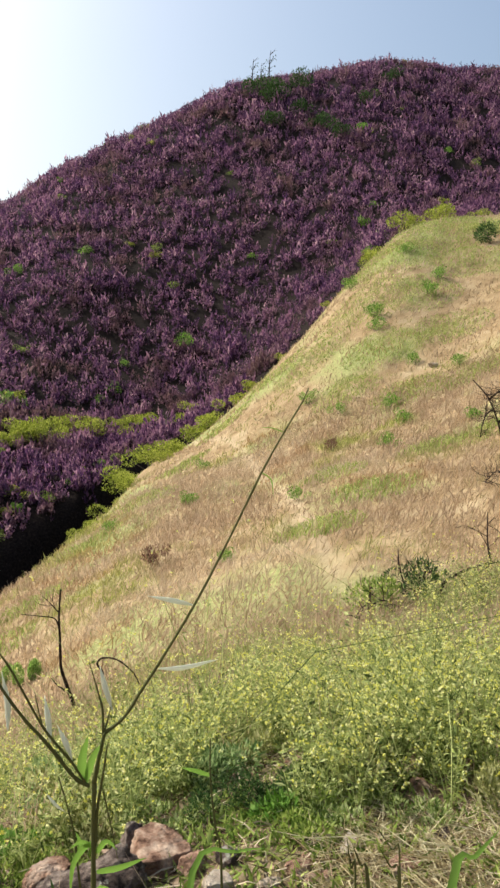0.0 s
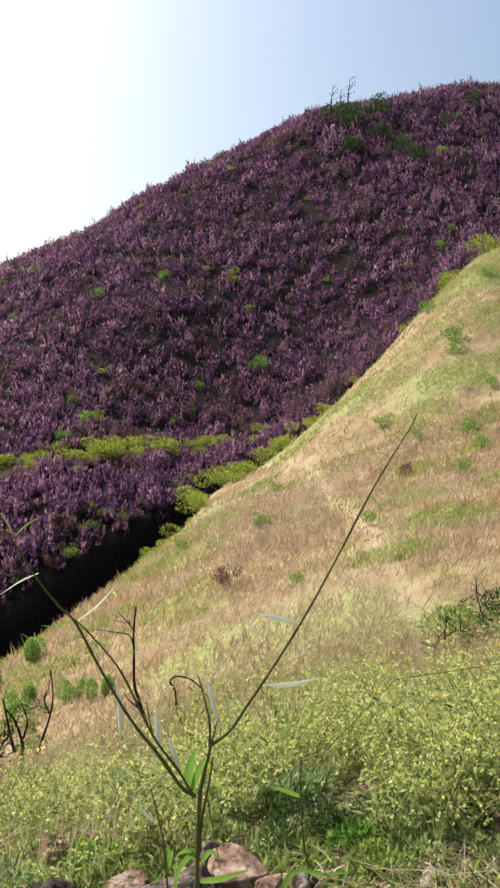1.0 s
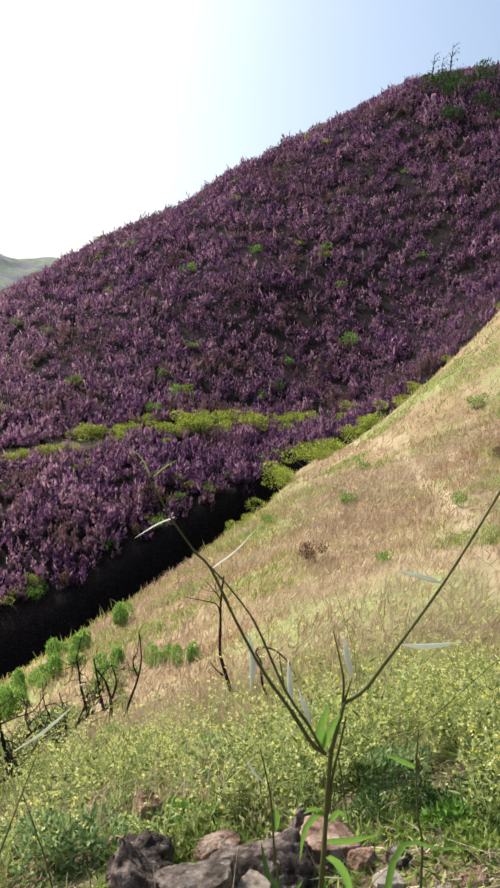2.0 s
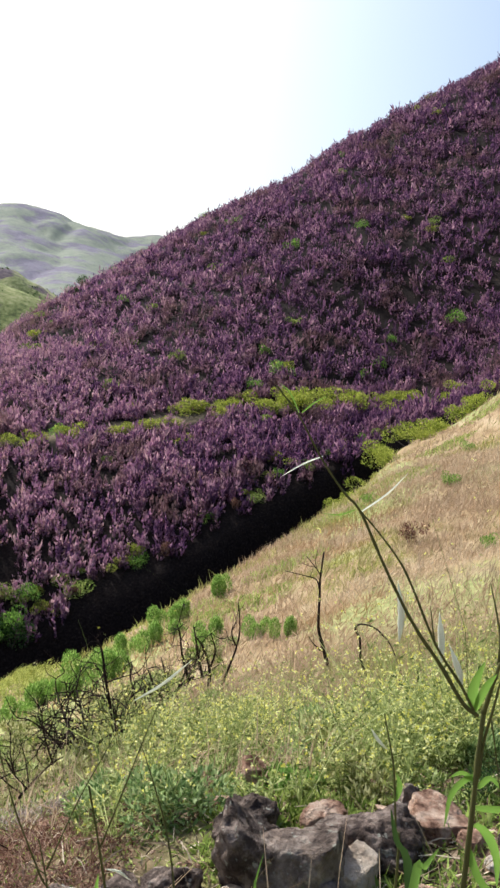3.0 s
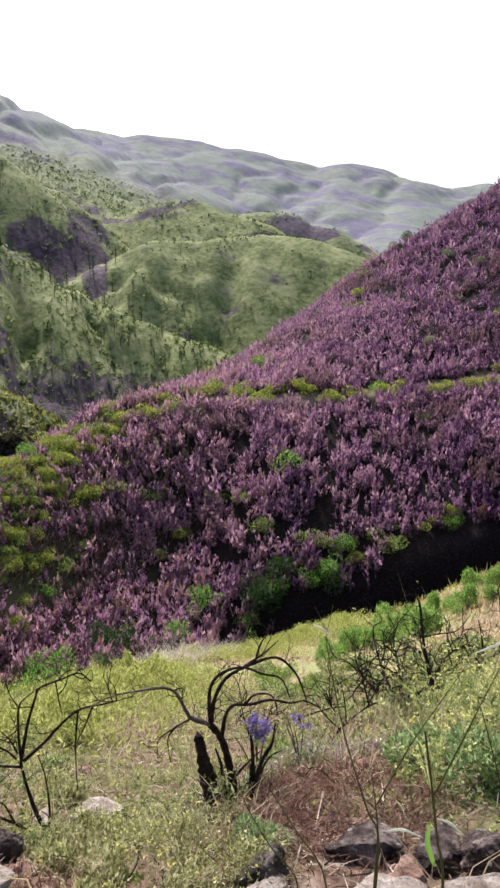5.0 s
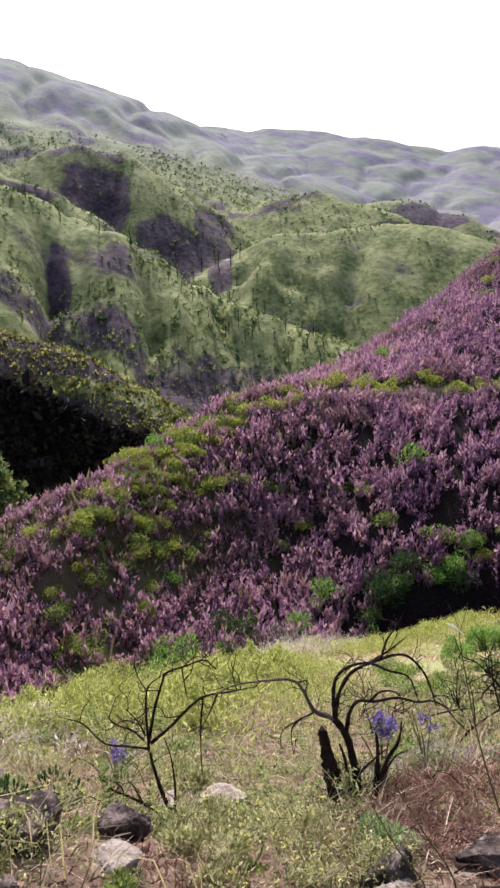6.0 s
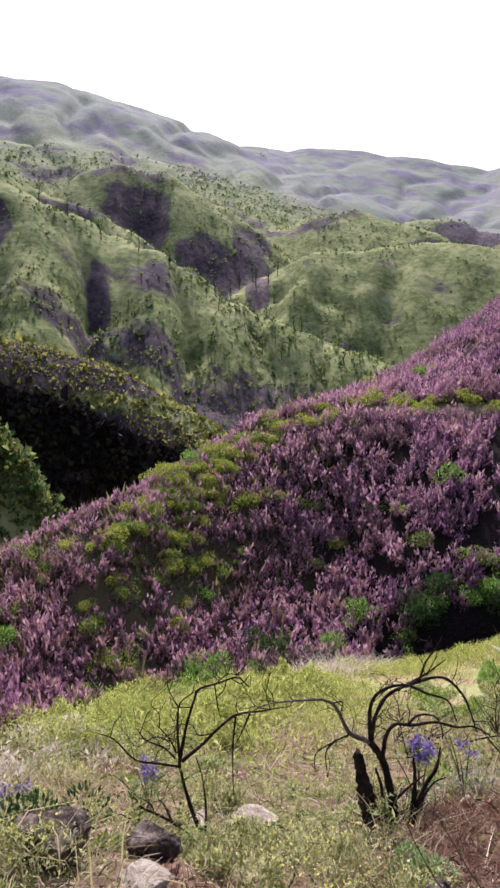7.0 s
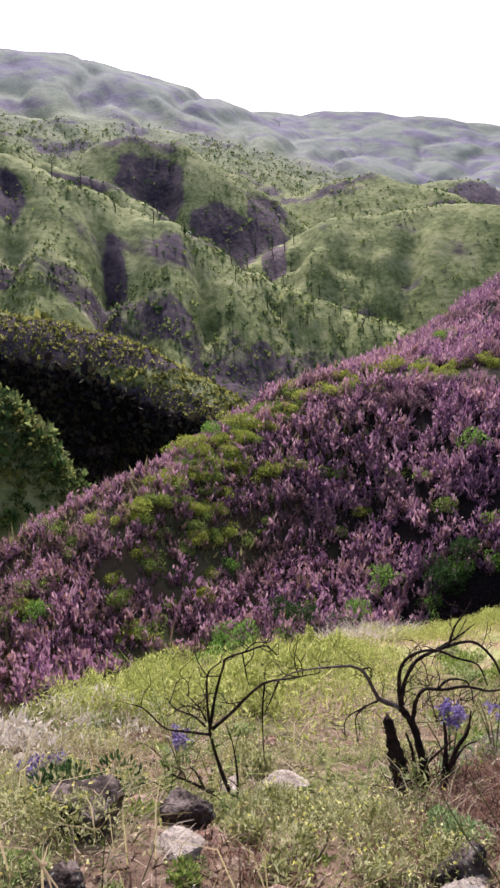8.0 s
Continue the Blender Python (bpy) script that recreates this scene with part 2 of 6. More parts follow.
AZ = np.concatenate([np.arange(-180, -90, 4.0), np.arange(-90, 32, 0.25), np.arange(32, 180.1, 4.0)])
RR = np.concatenate([[0.05], np.geomspace(0.5, 26, 130), np.geomspace(26.3, 135, 150), np.geomspace(138, 2000, 290), [2300, 2600, 3200, 4200]])


def polar(az, r):
    return r * np.sin(np.radians(az)), r * np.cos(np.radians(az))


def hills(x, y):
    """Height of the far hills, the highest of all crests with their falling sides, and the distance from that crest."""
    best, off = np.full(x.shape, -90.0), np.zeros(x.shape)
    for fall, back, rows in HILLS:
        a = np.array(rows, float)
        p = np.stack([a[:, 1] * np.sin(np.radians(a[:, 0])), a[:, 1] * np.cos(np.radians(a[:, 0])), a[:, 1] * np.tan(np.radians(a[:, 2]))], 1)
        for u, v in zip(p[:-1], p[1:]):
            d = v - u
            t = np.clip(((x - u[0]) * d[0] + (y - u[1]) * d[1]) / (d[0] ** 2 + d[1] ** 2), 0, 1)
            far = np.hypot(x - u[0] - t * d[0], y - u[1] - t * d[1])
            z = u[2] + t * d[2] - fall * (np.sqrt(far * far + back * back) - back)
            off = np.where(z > best, far, off)
            best = np.maximum(best, z)
    return best, off


def land():
    """Heights over the polar net AZ x RR, from the profile through all lines, with unevenness by zone."""
    knots = [(np.full(len(AZ), 0.02), np.full(len(AZ), -1.6)), (np.full(len(AZ), 0.8), np.full(len(AZ), -1.6))]
    for rows in (NEAR_A, NEAR_B, NEAR_C, NEAR_D):
        knots.append(line(rows, AZ, False))
    knots.append(line(SPUR, AZ))
    gr, gz = line(GULLY, AZ)
    fr, fz = line(FOOT, AZ)
    cut = smooth(AZ, -50, -40) * (1 - smooth(AZ, -9, -3))
    knots += [(gr + (fr - 1.5 - gr) * cut, gz + (fz - 3.4 - gz) * cut), (fr, fz)]
    r, z = line(TRACK, AZ)
    knots += [(r - 0.9, z - 0.35), (r + 0.9, z + 0.1)]
    rs, zs = line(SKYLINE, AZ)
    zs = zs - 1.05 - 0.6 * (1 - smooth(AZ, -68, -46))
    knots.append((0.55 * (r + 0.9) + 0.45 * rs, 0.55 * z + 0.45 * zs + 0.02 * (rs - r)))
    knots += [(rs, zs), (rs + 0.12 * rs, zs - 0.02 * rs)]
    vr, vz = line(VALLEY, AZ)
    ar, az_ = line(SPUR_A, AZ)
    knots += [(np.minimum(np.maximum(vr * 0.72, rs * 1.2), ar - 8), np.minimum(vz, az_) - 12), (ar, az_)]
    r, z = line(RIDGE_A, AZ)
    pr, pz = knots[-1]
    knots += [(0.06 * pr + 0.94 * r - 24, np.minimum(pz, z) - 62), (0.885 * r, z - 20), (0.915 * r, z - 8), (0.965 * r, z - 2), (r, z), (1.22 * r, z - 26)]
    knots += [(np.full(len(AZ), 420.0), np.full(len(AZ), -70.0)), (np.full(len(AZ), 2600.0), np.full(len(AZ), -60.0)), (np.full(len(AZ), 4300.0), np.full(len(AZ), -60.0))]
    kr, kz = np.array([k[0] for k in knots]), np.array([k[1] for k in knots])
    z = np.empty((len(AZ), len(RR)))
    for c in range(len(AZ)):
        z[c] = hermite(kr[:, c], kz[:, c], RR)
    x, y = RR[None, :] * np.sin(np.radians(AZ))[:, None], RR[None, :] * np.cos(np.radians(AZ))[:, None]
    r = np.broadcast_to(RR[None, :], z.shape)
    z = z + 0.05 * smooth(r, 0.8, 3) * fbm(x * 1.7, y * 1.7, 4, 3) + 0.22 * smooth(r, 6, 20) * fbm(x * 0.45, y * 0.45, 4, 7)
    z = z + 0.6 * smooth(r, 40, 70) * fbm(x * 0.12, y * 0.12, 4, 11)
    away = smooth(r, 120, 170)
    fold = np.abs(fbm(x * 0.012 + 3, y * 0.012, 4, 21)) + 0.35 * np.abs(fbm(x * 0.035, y * 0.035 + 9, 3, 23))
    z = z + away * np.minimum(r * 0.03, 6) * (fold - 0.32) + away * 1.2 * fbm(x * 0.05, y * 0.05, 4, 31)
    out = RR > 205
    crest, off = hills(x[:, out], y[:, out])
    rr = r[:, out]
    # rain-cut furrows run down the slopes and deepen away from the crests
    hx, hy = x[:, out], y[:, out]
    bear = np.broadcast_to(AZ[:, None], rr.shape) + 2.6 * fbm(hx * 0.007, hy * 0.007, 3, 55)
    cut = 1 - np.abs(fbm(bear * 0.26, rr * 0.0045, 3, 51)) * 2.2
    depth = np.minimum(off * np.where(rr < 700, 0.18, 0.09), np.where(rr < 330, 6.0, np.where(rr < 700, 3.5, 11.0)))
    crest = crest - depth * np.clip(cut, 0, 1) ** 1.5 + np.minimum(off * 0.1, 1.3) * fbm(hx * 0.09, hy * 0.09, 3, 53)
    for wide, deep, rows in RAVINES:
        p = np.array([polar(*q) for q in rows])
        for u, v in zip(p[:-1], p[1:]):
            d = v - u
            t = np.clip(((hx - u[0]) * d[0] + (hy - u[1]) * d[1]) / (d @ d), 0, 1)
            gap = np.hypot(hx - u[0] - t * d[0], hy - u[1] - t * d[1])
            crest = crest - deep * (0.35 + 0.3 * t) * np.exp(-((gap / wide) ** 2))
    z[:, out] = np.maximum(z[:, out], crest)
    return x, y, z + EYE


GX, GY, GZ = land()


def ground_z(x, y):
    """Height of the ground at the places x, y (arrays or numbers)."""
    x, y = np.asarray(x, float), np.asarray(y, float)
    az, r = np.degrees(np.arctan2(x, y)), np.hypot(x, y)
    i = np.clip(np.searchsorted(AZ, az) - 1, 0, len(AZ) - 2)
    j = np.clip(np.searchsorted(RR, r) - 1, 0, len(RR) - 2)
    u = np.clip((az - AZ[i]) / (AZ[i + 1] - AZ[i]), 0, 1)
    v = np.clip((r - RR[j]) / (RR[j + 1] - RR[j]), 0, 1)
    return (GZ[i, j] * (1 - u) + GZ[i + 1, j] * u) * (1 - v) + (GZ[i, j + 1] * (1 - u) + GZ[i + 1, j + 1] * u) * v


def mesh_from(name, verts, faces, material, attrs=None, smooth_shade=False):
    """A mesh from arrays: all faces have the same number of corners."""
    me = bpy.data.meshes.new(name)
    n, k = len(faces), faces.shape[1]
    me.vertices.add(len(verts))
    me.vertices.foreach_set("co", np.ascontiguousarray(verts, np.float32).ravel())
    me.loops.add(n * k)
    me.loops.foreach_set("vertex_index", np.ascontiguousarray(faces, np.int32).ravel())
    me.polygons.add(n)
    me.polygons.foreach_set("loop_start", np.arange(0, n * k, k, dtype=np.int32))
    for key, values in (attrs or {}).items():
        me.attributes.new(key, "FLOAT", "POINT").data.foreach_set("value", np.ascontiguousarray(values, np.float32).ravel())
    me.polygons.foreach_set("use_smooth", np.full(n, smooth_shade))
    me.update(calc_edges=True)
    me.validate()
    me.materials.append(material)
    return me


def rim(rows, az, angles=True):
    return line(rows, np.asarray(az, float), angles)[0]


# the footpath over the dry slope: bearing, distance
PATH = [(7.6, 9.5), (6.0, 12.0), (4.8, 14.5), (3.6, 17.5), (2.0, 22.0), (-1.0, 31.0), (-4.3, 42.0)]


def path_distance(x, y):
    p = np.array([polar(a, r) for a, r in PATH])
    best = np.full(np.shape(x), 1e9)
    for a, b in zip(p[:-1], p[1:]):
        d = b - a
        t = np.clip(((x - a[0]) * d[0] + (y - a[1]) * d[1]) / (d @ d), 0, 1)
        best = np.minimum(best, np.hypot(x - a[0] - t * d[0], y - a[1] - t * d[1]))
    return best


# burnt ground, and hill faces and valley feet painted dark for shade: bearing, distance, and half its breadth in both
BURNS_AND_SHADE = [(-62.6, 458, 2.8, 32), (-57.8, 422, 2.8, 34), (-54.8, 460, 1.2, 26), (-65.5, 252, 1.1, 36), (-72.5, 296, 1.6, 20), (-69, 352, 4.2, 14), (-57, 228, 5, 16), (-66, 246, 7, 15), (-58, 238, 6, 14), (-74, 252, 4, 12), (-66, 212, 6, 14), (-39, 606, 3.0, 22), (-68, 150, 14, 14), (-66, 178, 13, 8), (-54, 392, 1.0, 25), (-52, 320, 8, 26), (-45, 315, 4, 26)]


def build_ground():
    az, r = np.broadcast_to(AZ[:, None], GX.shape), np.broadcast_to(RR[None, :], GX.shape)
    spur, foot, sky = (rim(c, AZ)[:, None] for c in (SPUR, GULLY, SKYLINE))
    wob = 1.0 + 0.06 * fbm(GX * 0.3, GY * 0.3, 3, 5)
    dry = smooth(r, 7, 12) * np.ones_like(r)
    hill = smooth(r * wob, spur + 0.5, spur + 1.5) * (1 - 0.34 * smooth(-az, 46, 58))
    far = smooth(r, sky * 1.15, sky * 1.5)
    path = 1 - smooth(path_distance(GX, GY) * (1 + 0.3 * fbm(GX, GY, 2, 9)), 0.04, 0.26)
    tr = rim(TRACK, AZ)[:, None]
    bench = (1 - smooth(np.abs(r - tr), 0.5, 1.1)) * smooth(az, -62, -50) * (1 - smooth(az, -9, -5))
    path = np.maximum(0.7 * path * (r < spur + 1) * smooth(r, 9, 13), 0.45 * bench)
    # burnt ground together with shade painted below the crests
    burnt = np.zeros_like(GX)
    for a, q, da, dq in BURNS_AND_SHADE:
        burnt = np.maximum(burnt, 1 - smooth(np.hypot((az - a) / da, (r - q) / dq) * (1 + 0.3 * fbm(GX * 0.02, GY * 0.02, 3, 15)), 0.6, 1.15))
    n, m = GX.shape
    i = np.arange(n * m).reshape(n, m)
    quads = np.stack([i[:-1, :-1], i[1:, :-1], i[1:, 1:], i[:-1, 1:]], -1).reshape(-1, 4)[:, ::-1]
    # the pale mask is painted haze that thickens with distance
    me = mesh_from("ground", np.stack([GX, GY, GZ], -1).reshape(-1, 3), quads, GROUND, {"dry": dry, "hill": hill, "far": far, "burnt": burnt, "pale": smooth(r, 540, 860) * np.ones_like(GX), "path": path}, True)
    return tagged(new("ground", me), "steep canyon ground of dry turf, bare soil and distant green hills", "ground", kind="structure")


build_ground()


# ---- plant and stone materials ----
def char_material():
    n = Nodes("charred_wood", 0.75)
    n.bump(n.noise(90.0, 4), 0.6, 0.01)
    return n.colour(n.ramp(n.noise(35.0, 5), (0.35, (0.012, 0.009, 0.008)), (0.6, (0.045, 0.028, 0.022)), (0.8, (0.13, 0.085, 0.065))))


def bark_material():
    n = Nodes("weathered_bark", 0.8)
    n.bump(n.noise(80.0, 4), 0.5, 0.008)
    return n.colour(n.ramp(n.noise(22.0, 5), (0.3, (0.06, 0.042, 0.035)), (0.55, (0.16, 0.12, 0.10)), (0.75, (0.42, 0.38, 0.34))))


def leaf_material(name, dark, mid, light, through=0.3, scale=0.0):
    """Leaves of one kind: every leaf has a shade of its own."""
    n = Nodes(name, 0.6)
    fac = n.island()
    if scale:
        fac = n.math("ADD", n.math("MULTIPLY", fac, 0.6), n.math("MULTIPLY", n.noise(scale, 3), 0.4))
    return n.thin(n.ramp(fac, (0.2, dark), (0.5, mid), (0.85, light)), through)


def bloom_material():
    """Upright shrub stems: brown and green below, mauve flower heads above."""
    n = Nodes("mauve_flower_spikes", 0.85)
    patch = n.noise(0.22, 3)
    rnd = n.math("ADD", n.math("MULTIPLY", n.island(), 0.45), n.math("MULTIPLY", n.attr("tone"), 0.55))
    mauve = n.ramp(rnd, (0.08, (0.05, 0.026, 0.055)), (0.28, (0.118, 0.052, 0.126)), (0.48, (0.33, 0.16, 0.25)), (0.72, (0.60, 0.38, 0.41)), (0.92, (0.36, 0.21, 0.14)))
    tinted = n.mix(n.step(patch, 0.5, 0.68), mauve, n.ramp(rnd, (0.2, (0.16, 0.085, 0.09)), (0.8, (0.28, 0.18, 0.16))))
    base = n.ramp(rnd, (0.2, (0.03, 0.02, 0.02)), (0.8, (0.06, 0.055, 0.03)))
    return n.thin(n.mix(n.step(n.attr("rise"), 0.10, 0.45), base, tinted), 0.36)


def straw_material():
    n = Nodes("dry_grass", 0.7)
    rnd, patch = n.island(), n.noise(0.23, 4, 0.65)
    straw = n.ramp(rnd, (0.1, (0.30, 0.212, 0.13)), (0.45, (0.40, 0.29, 0.185)), (0.85, (0.49, 0.375, 0.26)))
    cream = n.ramp(rnd, (0.1, (0.42, 0.325, 0.215)), (0.8, (0.58, 0.47, 0.335)))
    green = n.ramp(rnd, (0.1, (0.22, 0.235, 0.06)), (0.8, (0.42, 0.42, 0.14)))
    rust = n.ramp(rnd, (0.1, (0.30, 0.165, 0.075)), (0.8, (0.44, 0.27, 0.13)))
    c = n.mix(n.step(n.noise(0.14, 4, 0.6), 0.48, 0.62), straw, cream)
    c = n.mix(n.step(patch, 0.50, 0.64), c, green)
    c = n.mix(n.math("MULTIPLY", n.step(n.noise(0.31, 4, 0.65), 0.52, 0.68), 0.7), c, rust)
    return n.thin(c, 0.5)


def stone_material(name, dark, mid, light, lichen=0.0):
    n = Nodes(name, 0.9)
    a, b = n.noise(14.0, 8, 0.65), n.noise(3.2, 4)
    c = n.ramp(a, (0.36, dark), (0.5, mid), (0.64, light))
    c = n.mix(n.step(b, 0.55, 0.7), c, n.ramp(a, (0.3, mid), (0.7, light)))
    if lichen:
        c = n.mix(n.step(n.noise(26.0, 5), 0.60, 0.68), c, (0.34, 0.33, 0.27))
    n.bump(n.math("ADD", n.math("MULTIPLY", n.noise(9.0, 9, 0.7), 1.4), n.math("MULTIPLY", n.noise(60.0, 5), 0.35)), 1.0, 0.05)
    return n.colour(c)


CHAR, BARK = char_material(), bark_material()
BLOOM, STRAW = bloom_material(), straw_material()
# near-black leaves put the shade of a steep slope into colour
SHADED_SCRUB = leaf_material("shaded_face_scrub", (0.012, 0.009, 0.012), (0.028, 0.021, 0.022), (0.07, 0.058, 0.035), 0.15)
OLIVE = leaf_material("olive_scrub", (0.075, 0.08, 0.02), (0.17, 0.17, 0.042), (0.32, 0.30, 0.085), 0.5)
SCRUB = leaf_material("hill_scrub", (0.06, 0.085, 0.026), (0.13, 0.165, 0.05), (0.24, 0.27, 0.09), 0.5)
LIME = leaf_material("lime_leaves", (0.17, 0.21, 0.025), (0.32, 0.365, 0.055), (0.49, 0.515, 0.115), 0.4)
GREEN = leaf_material("green_leaves", (0.08, 0.16, 0.025), (0.17, 0.32, 0.05), (0.30, 0.46, 0.10), 0.45)
MOP = leaf_material("mop_leaves", (0.13, 0.24, 0.04), (0.26, 0.42, 0.085), (0.42, 0.56, 0.16), 0.4)
HERB = leaf_material("dusty_herbs", (0.10, 0.065, 0.045), (0.21, 0.145, 0.095), (0.27, 0.25, 0.11), 0.35)
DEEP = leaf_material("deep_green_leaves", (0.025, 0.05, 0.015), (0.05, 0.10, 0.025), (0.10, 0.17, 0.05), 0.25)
BRIGHT = leaf_material("bright_leaves", (0.08, 0.17, 0.02), (0.16, 0.30, 0.05), (0.27, 0.42, 0.11), 0.4)
SAGE = leaf_material("grey_green_leaves", (0.11, 0.18, 0.06), (0.26, 0.36, 0.13), (0.44, 0.52, 0.25), 0.4)
WEED = leaf_material("weed_leaves", (0.07, 0.12, 0.02), (0.26, 0.34, 0.07), (0.50, 0.56, 0.17), 0.32, 1.3)
MUSTARD = leaf_material("mustard_leaves", (0.05, 0.08, 0.02), (0.29, 0.34, 0.10), (0.60, 0.63, 0.29), 0.45, 1.3)
YELLOW = leaf_material("yellow_petals", (0.70, 0.66, 0.12), (0.80, 0.77, 0.24), (0.86, 0.84, 0.46), 0.5)
VIOLET = leaf_material("violet_petals", (0.15, 0.105, 0.26), (0.25, 0.185, 0.38), (0.42, 0.345, 0.55), 0.3)
FRESH = leaf_material("fresh_pale_leaves", (0.11, 0.16, 0.04), (0.32, 0.39, 0.125), (0.58, 0.62, 0.29), 0.35)
WHEAT = leaf_material("wheat_blades", (0.28, 0.22, 0.11), (0.46, 0.39, 0.22), (0.62, 0.55, 0.36), 0.4)
GREYPINK = leaf_material("grey_pink_seed_heads", (0.18, 0.13, 0.115), (0.36, 0.285, 0.25), (0.56, 0.48, 0.43), 0.3)
RUST = leaf_material("rusty_dry_weed", (0.11, 0.052, 0.036), (0.215, 0.112, 0.078), (0.35, 0.22, 0.155), 0.25)
SLOPE_GREEN = leaf_material("slope_green_blades", (0.20, 0.26, 0.06), (0.33, 0.39, 0.10), (0.46, 0.50, 0.18), 0.45)
BAND = leaf_material("soft_green_blades", (0.23, 0.26, 0.05), (0.41, 0.44, 0.105), (0.60, 0.61, 0.21), 0.45)
FLUFF = leaf_material("pale_weed_fluff", (0.16, 0.17, 0.05), (0.37, 0.375, 0.14), (0.60, 0.575, 0.31), 0.4)
PALE = leaf_material("pale_plumes", (0.45, 0.38, 0.28), (0.62, 0.55, 0.43), (0.76, 0.70, 0.60), 0.35)
LITTER = leaf_material("dry_litter", (0.10, 0.06, 0.035), (0.30, 0.21, 0.13), (0.56, 0.46, 0.33), 0.1)
STALK = leaf_material("brown_green_stalk", (0.045, 0.05, 0.02), (0.09, 0.092, 0.034), (0.17, 0.17, 0.06), 0.05, 6.0)
POD = leaf_material("pale_seed_pods", (0.60, 0.64, 0.52), (0.70, 0.72, 0.62), (0.80, 0.80, 0.72), 0.5)
PINK_STONE = stone_material("pink_sandstone", (0.12, 0.062, 0.042), (0.37, 0.225, 0.155), (0.62, 0.46, 0.345))
DARK_STONE = stone_material("dark_lichened_stone", (0.028, 0.02, 0.017), (0.10, 0.074, 0.061), (0.32, 0.25, 0.205), 1.0)
TAN_STONE = stone_material("tan_stone", (0.07, 0.052, 0.042), (0.20, 0.152, 0.122), (0.42, 0.345, 0.28), 1.0)
CREAM_STONE = stone_material("cream_sandstone", (0.28, 0.215, 0.16), (0.46, 0.375, 0.29), (0.62, 0.53, 0.43))

RNG = np.random.default_rng(7)


# ---- builders ----
def spindles(base, tip, width, sides=4, belly=0.5):
    """Slim pointed stems from base to tip (arrays n x 3), as triangles, with their rise from foot to head."""
    n = len(base)
    d = tip - base
    ref = np.where(np.abs(d[:, 2:3]) > 0.8 * np.linalg.norm(d, axis=1, keepdims=True), [[1.0, 0, 0]], [[0, 0, 1.0]])
    u = np.cross(d, ref)
    u /= np.linalg.norm(u, axis=1, keepdims=True) + 1e-9
    v = np.cross(d, u)
    v /= np.linalg.norm(v, axis=1, keepdims=True) + 1e-9
    turn = RNG.uniform(0, 6.28, n)
    verts, rise = [base], [np.zeros(n)]
    for k in range(sides):
        a = turn + 6.2832 * k / sides
        f = belly + RNG.uniform(-0.12, 0.12, n)
        verts.append(base + d * f[:, None] + (u * np.cos(a)[:, None] + v * np.sin(a)[:, None]) * (width * RNG.uniform(0.7, 1.2, n) / 2)[:, None])
        rise.append(f)
    verts.append(tip)
    rise.append(np.ones(n))
    m = sides + 2
    o = np.arange(n)[:, None] * m
    tris = []
    for k in range(sides):
        a, b = 1 + k, 1 + (k + 1) % sides
        tris += [np.array([0, b, a]), np.array([m - 1, a, b])]
    f = (o[:, None, :] + np.array(tris)[None]).reshape(-1, 3)
    return np.stack(verts, 1).reshape(-1, 3), f, np.stack(rise, 1).ravel()


def unit(n):
    v = RNG.normal(size=(n, 3))
    return v / np.linalg.norm(v, axis=1, keepdims=True)


def leaves(base, way, length, width):
    """Diamond leaves with a folded midrib, as quads."""
    side = np.cross(way, unit(len(base)))
    side /= np.linalg.norm(side, axis=1, keepdims=True) + 1e-9
    up = np.cross(side, way)
    mid = base + way * (length * 0.45)[:, None]
    w = (side * (width / 2)[:, None]) + up * (width * 0.15)[:, None]
    w2 = (-side * (width / 2)[:, None]) + up * (width * 0.15)[:, None]
    v = np.stack([base, mid + w, base + way * length[:, None], mid + w2], 1).reshape(-1, 3)
    return v, np.arange(len(v)).reshape(-1, 4)


def strips(a, b, c, width):
    """Grass blades and thin stems, bent at b, tapering to c, as quads."""
    d = c - a
    side = np.cross(d, unit(len(a)))
    side /= np.linalg.norm(side, axis=1, keepdims=True) + 1e-9
    s = side * (width / 2)[:, None]
    v = np.stack([a - s, a + s, b + s * 0.8, b - s * 0.8, c + s * 0.25, c - s * 0.25], 1).reshape(-1, 3)
    o = np.arange(len(a))[:, None] * 6
    f = (o[:, None, :] + np.array([[0, 1, 2, 3], [3, 2, 4, 5]])[None]).reshape(-1, 4)
    return v, f


def bend(points, steps=5):
    """A smooth run through a few points."""
    p = np.array(points, float)
    if len(p) < 3:
        return p
    q = np.vstack([2 * p[0] - p[1], p, 2 * p[-1] - p[-2]])
    out = []
    for k in range(1, len(q) - 2):
        for t in np.arange(steps) / steps:
            out.append(0.5 * (2 * q[k] + (q[k + 1] - q[k - 1]) * t + (2 * q[k - 1] - 5 * q[k] + 4 * q[k + 1] - q[k + 2]) * t * t + (3 * q[k] - q[k - 1] - 3 * q[k + 1] + q[k + 2]) * t**3))
    out.append(p[-1])
    return np.array(out)


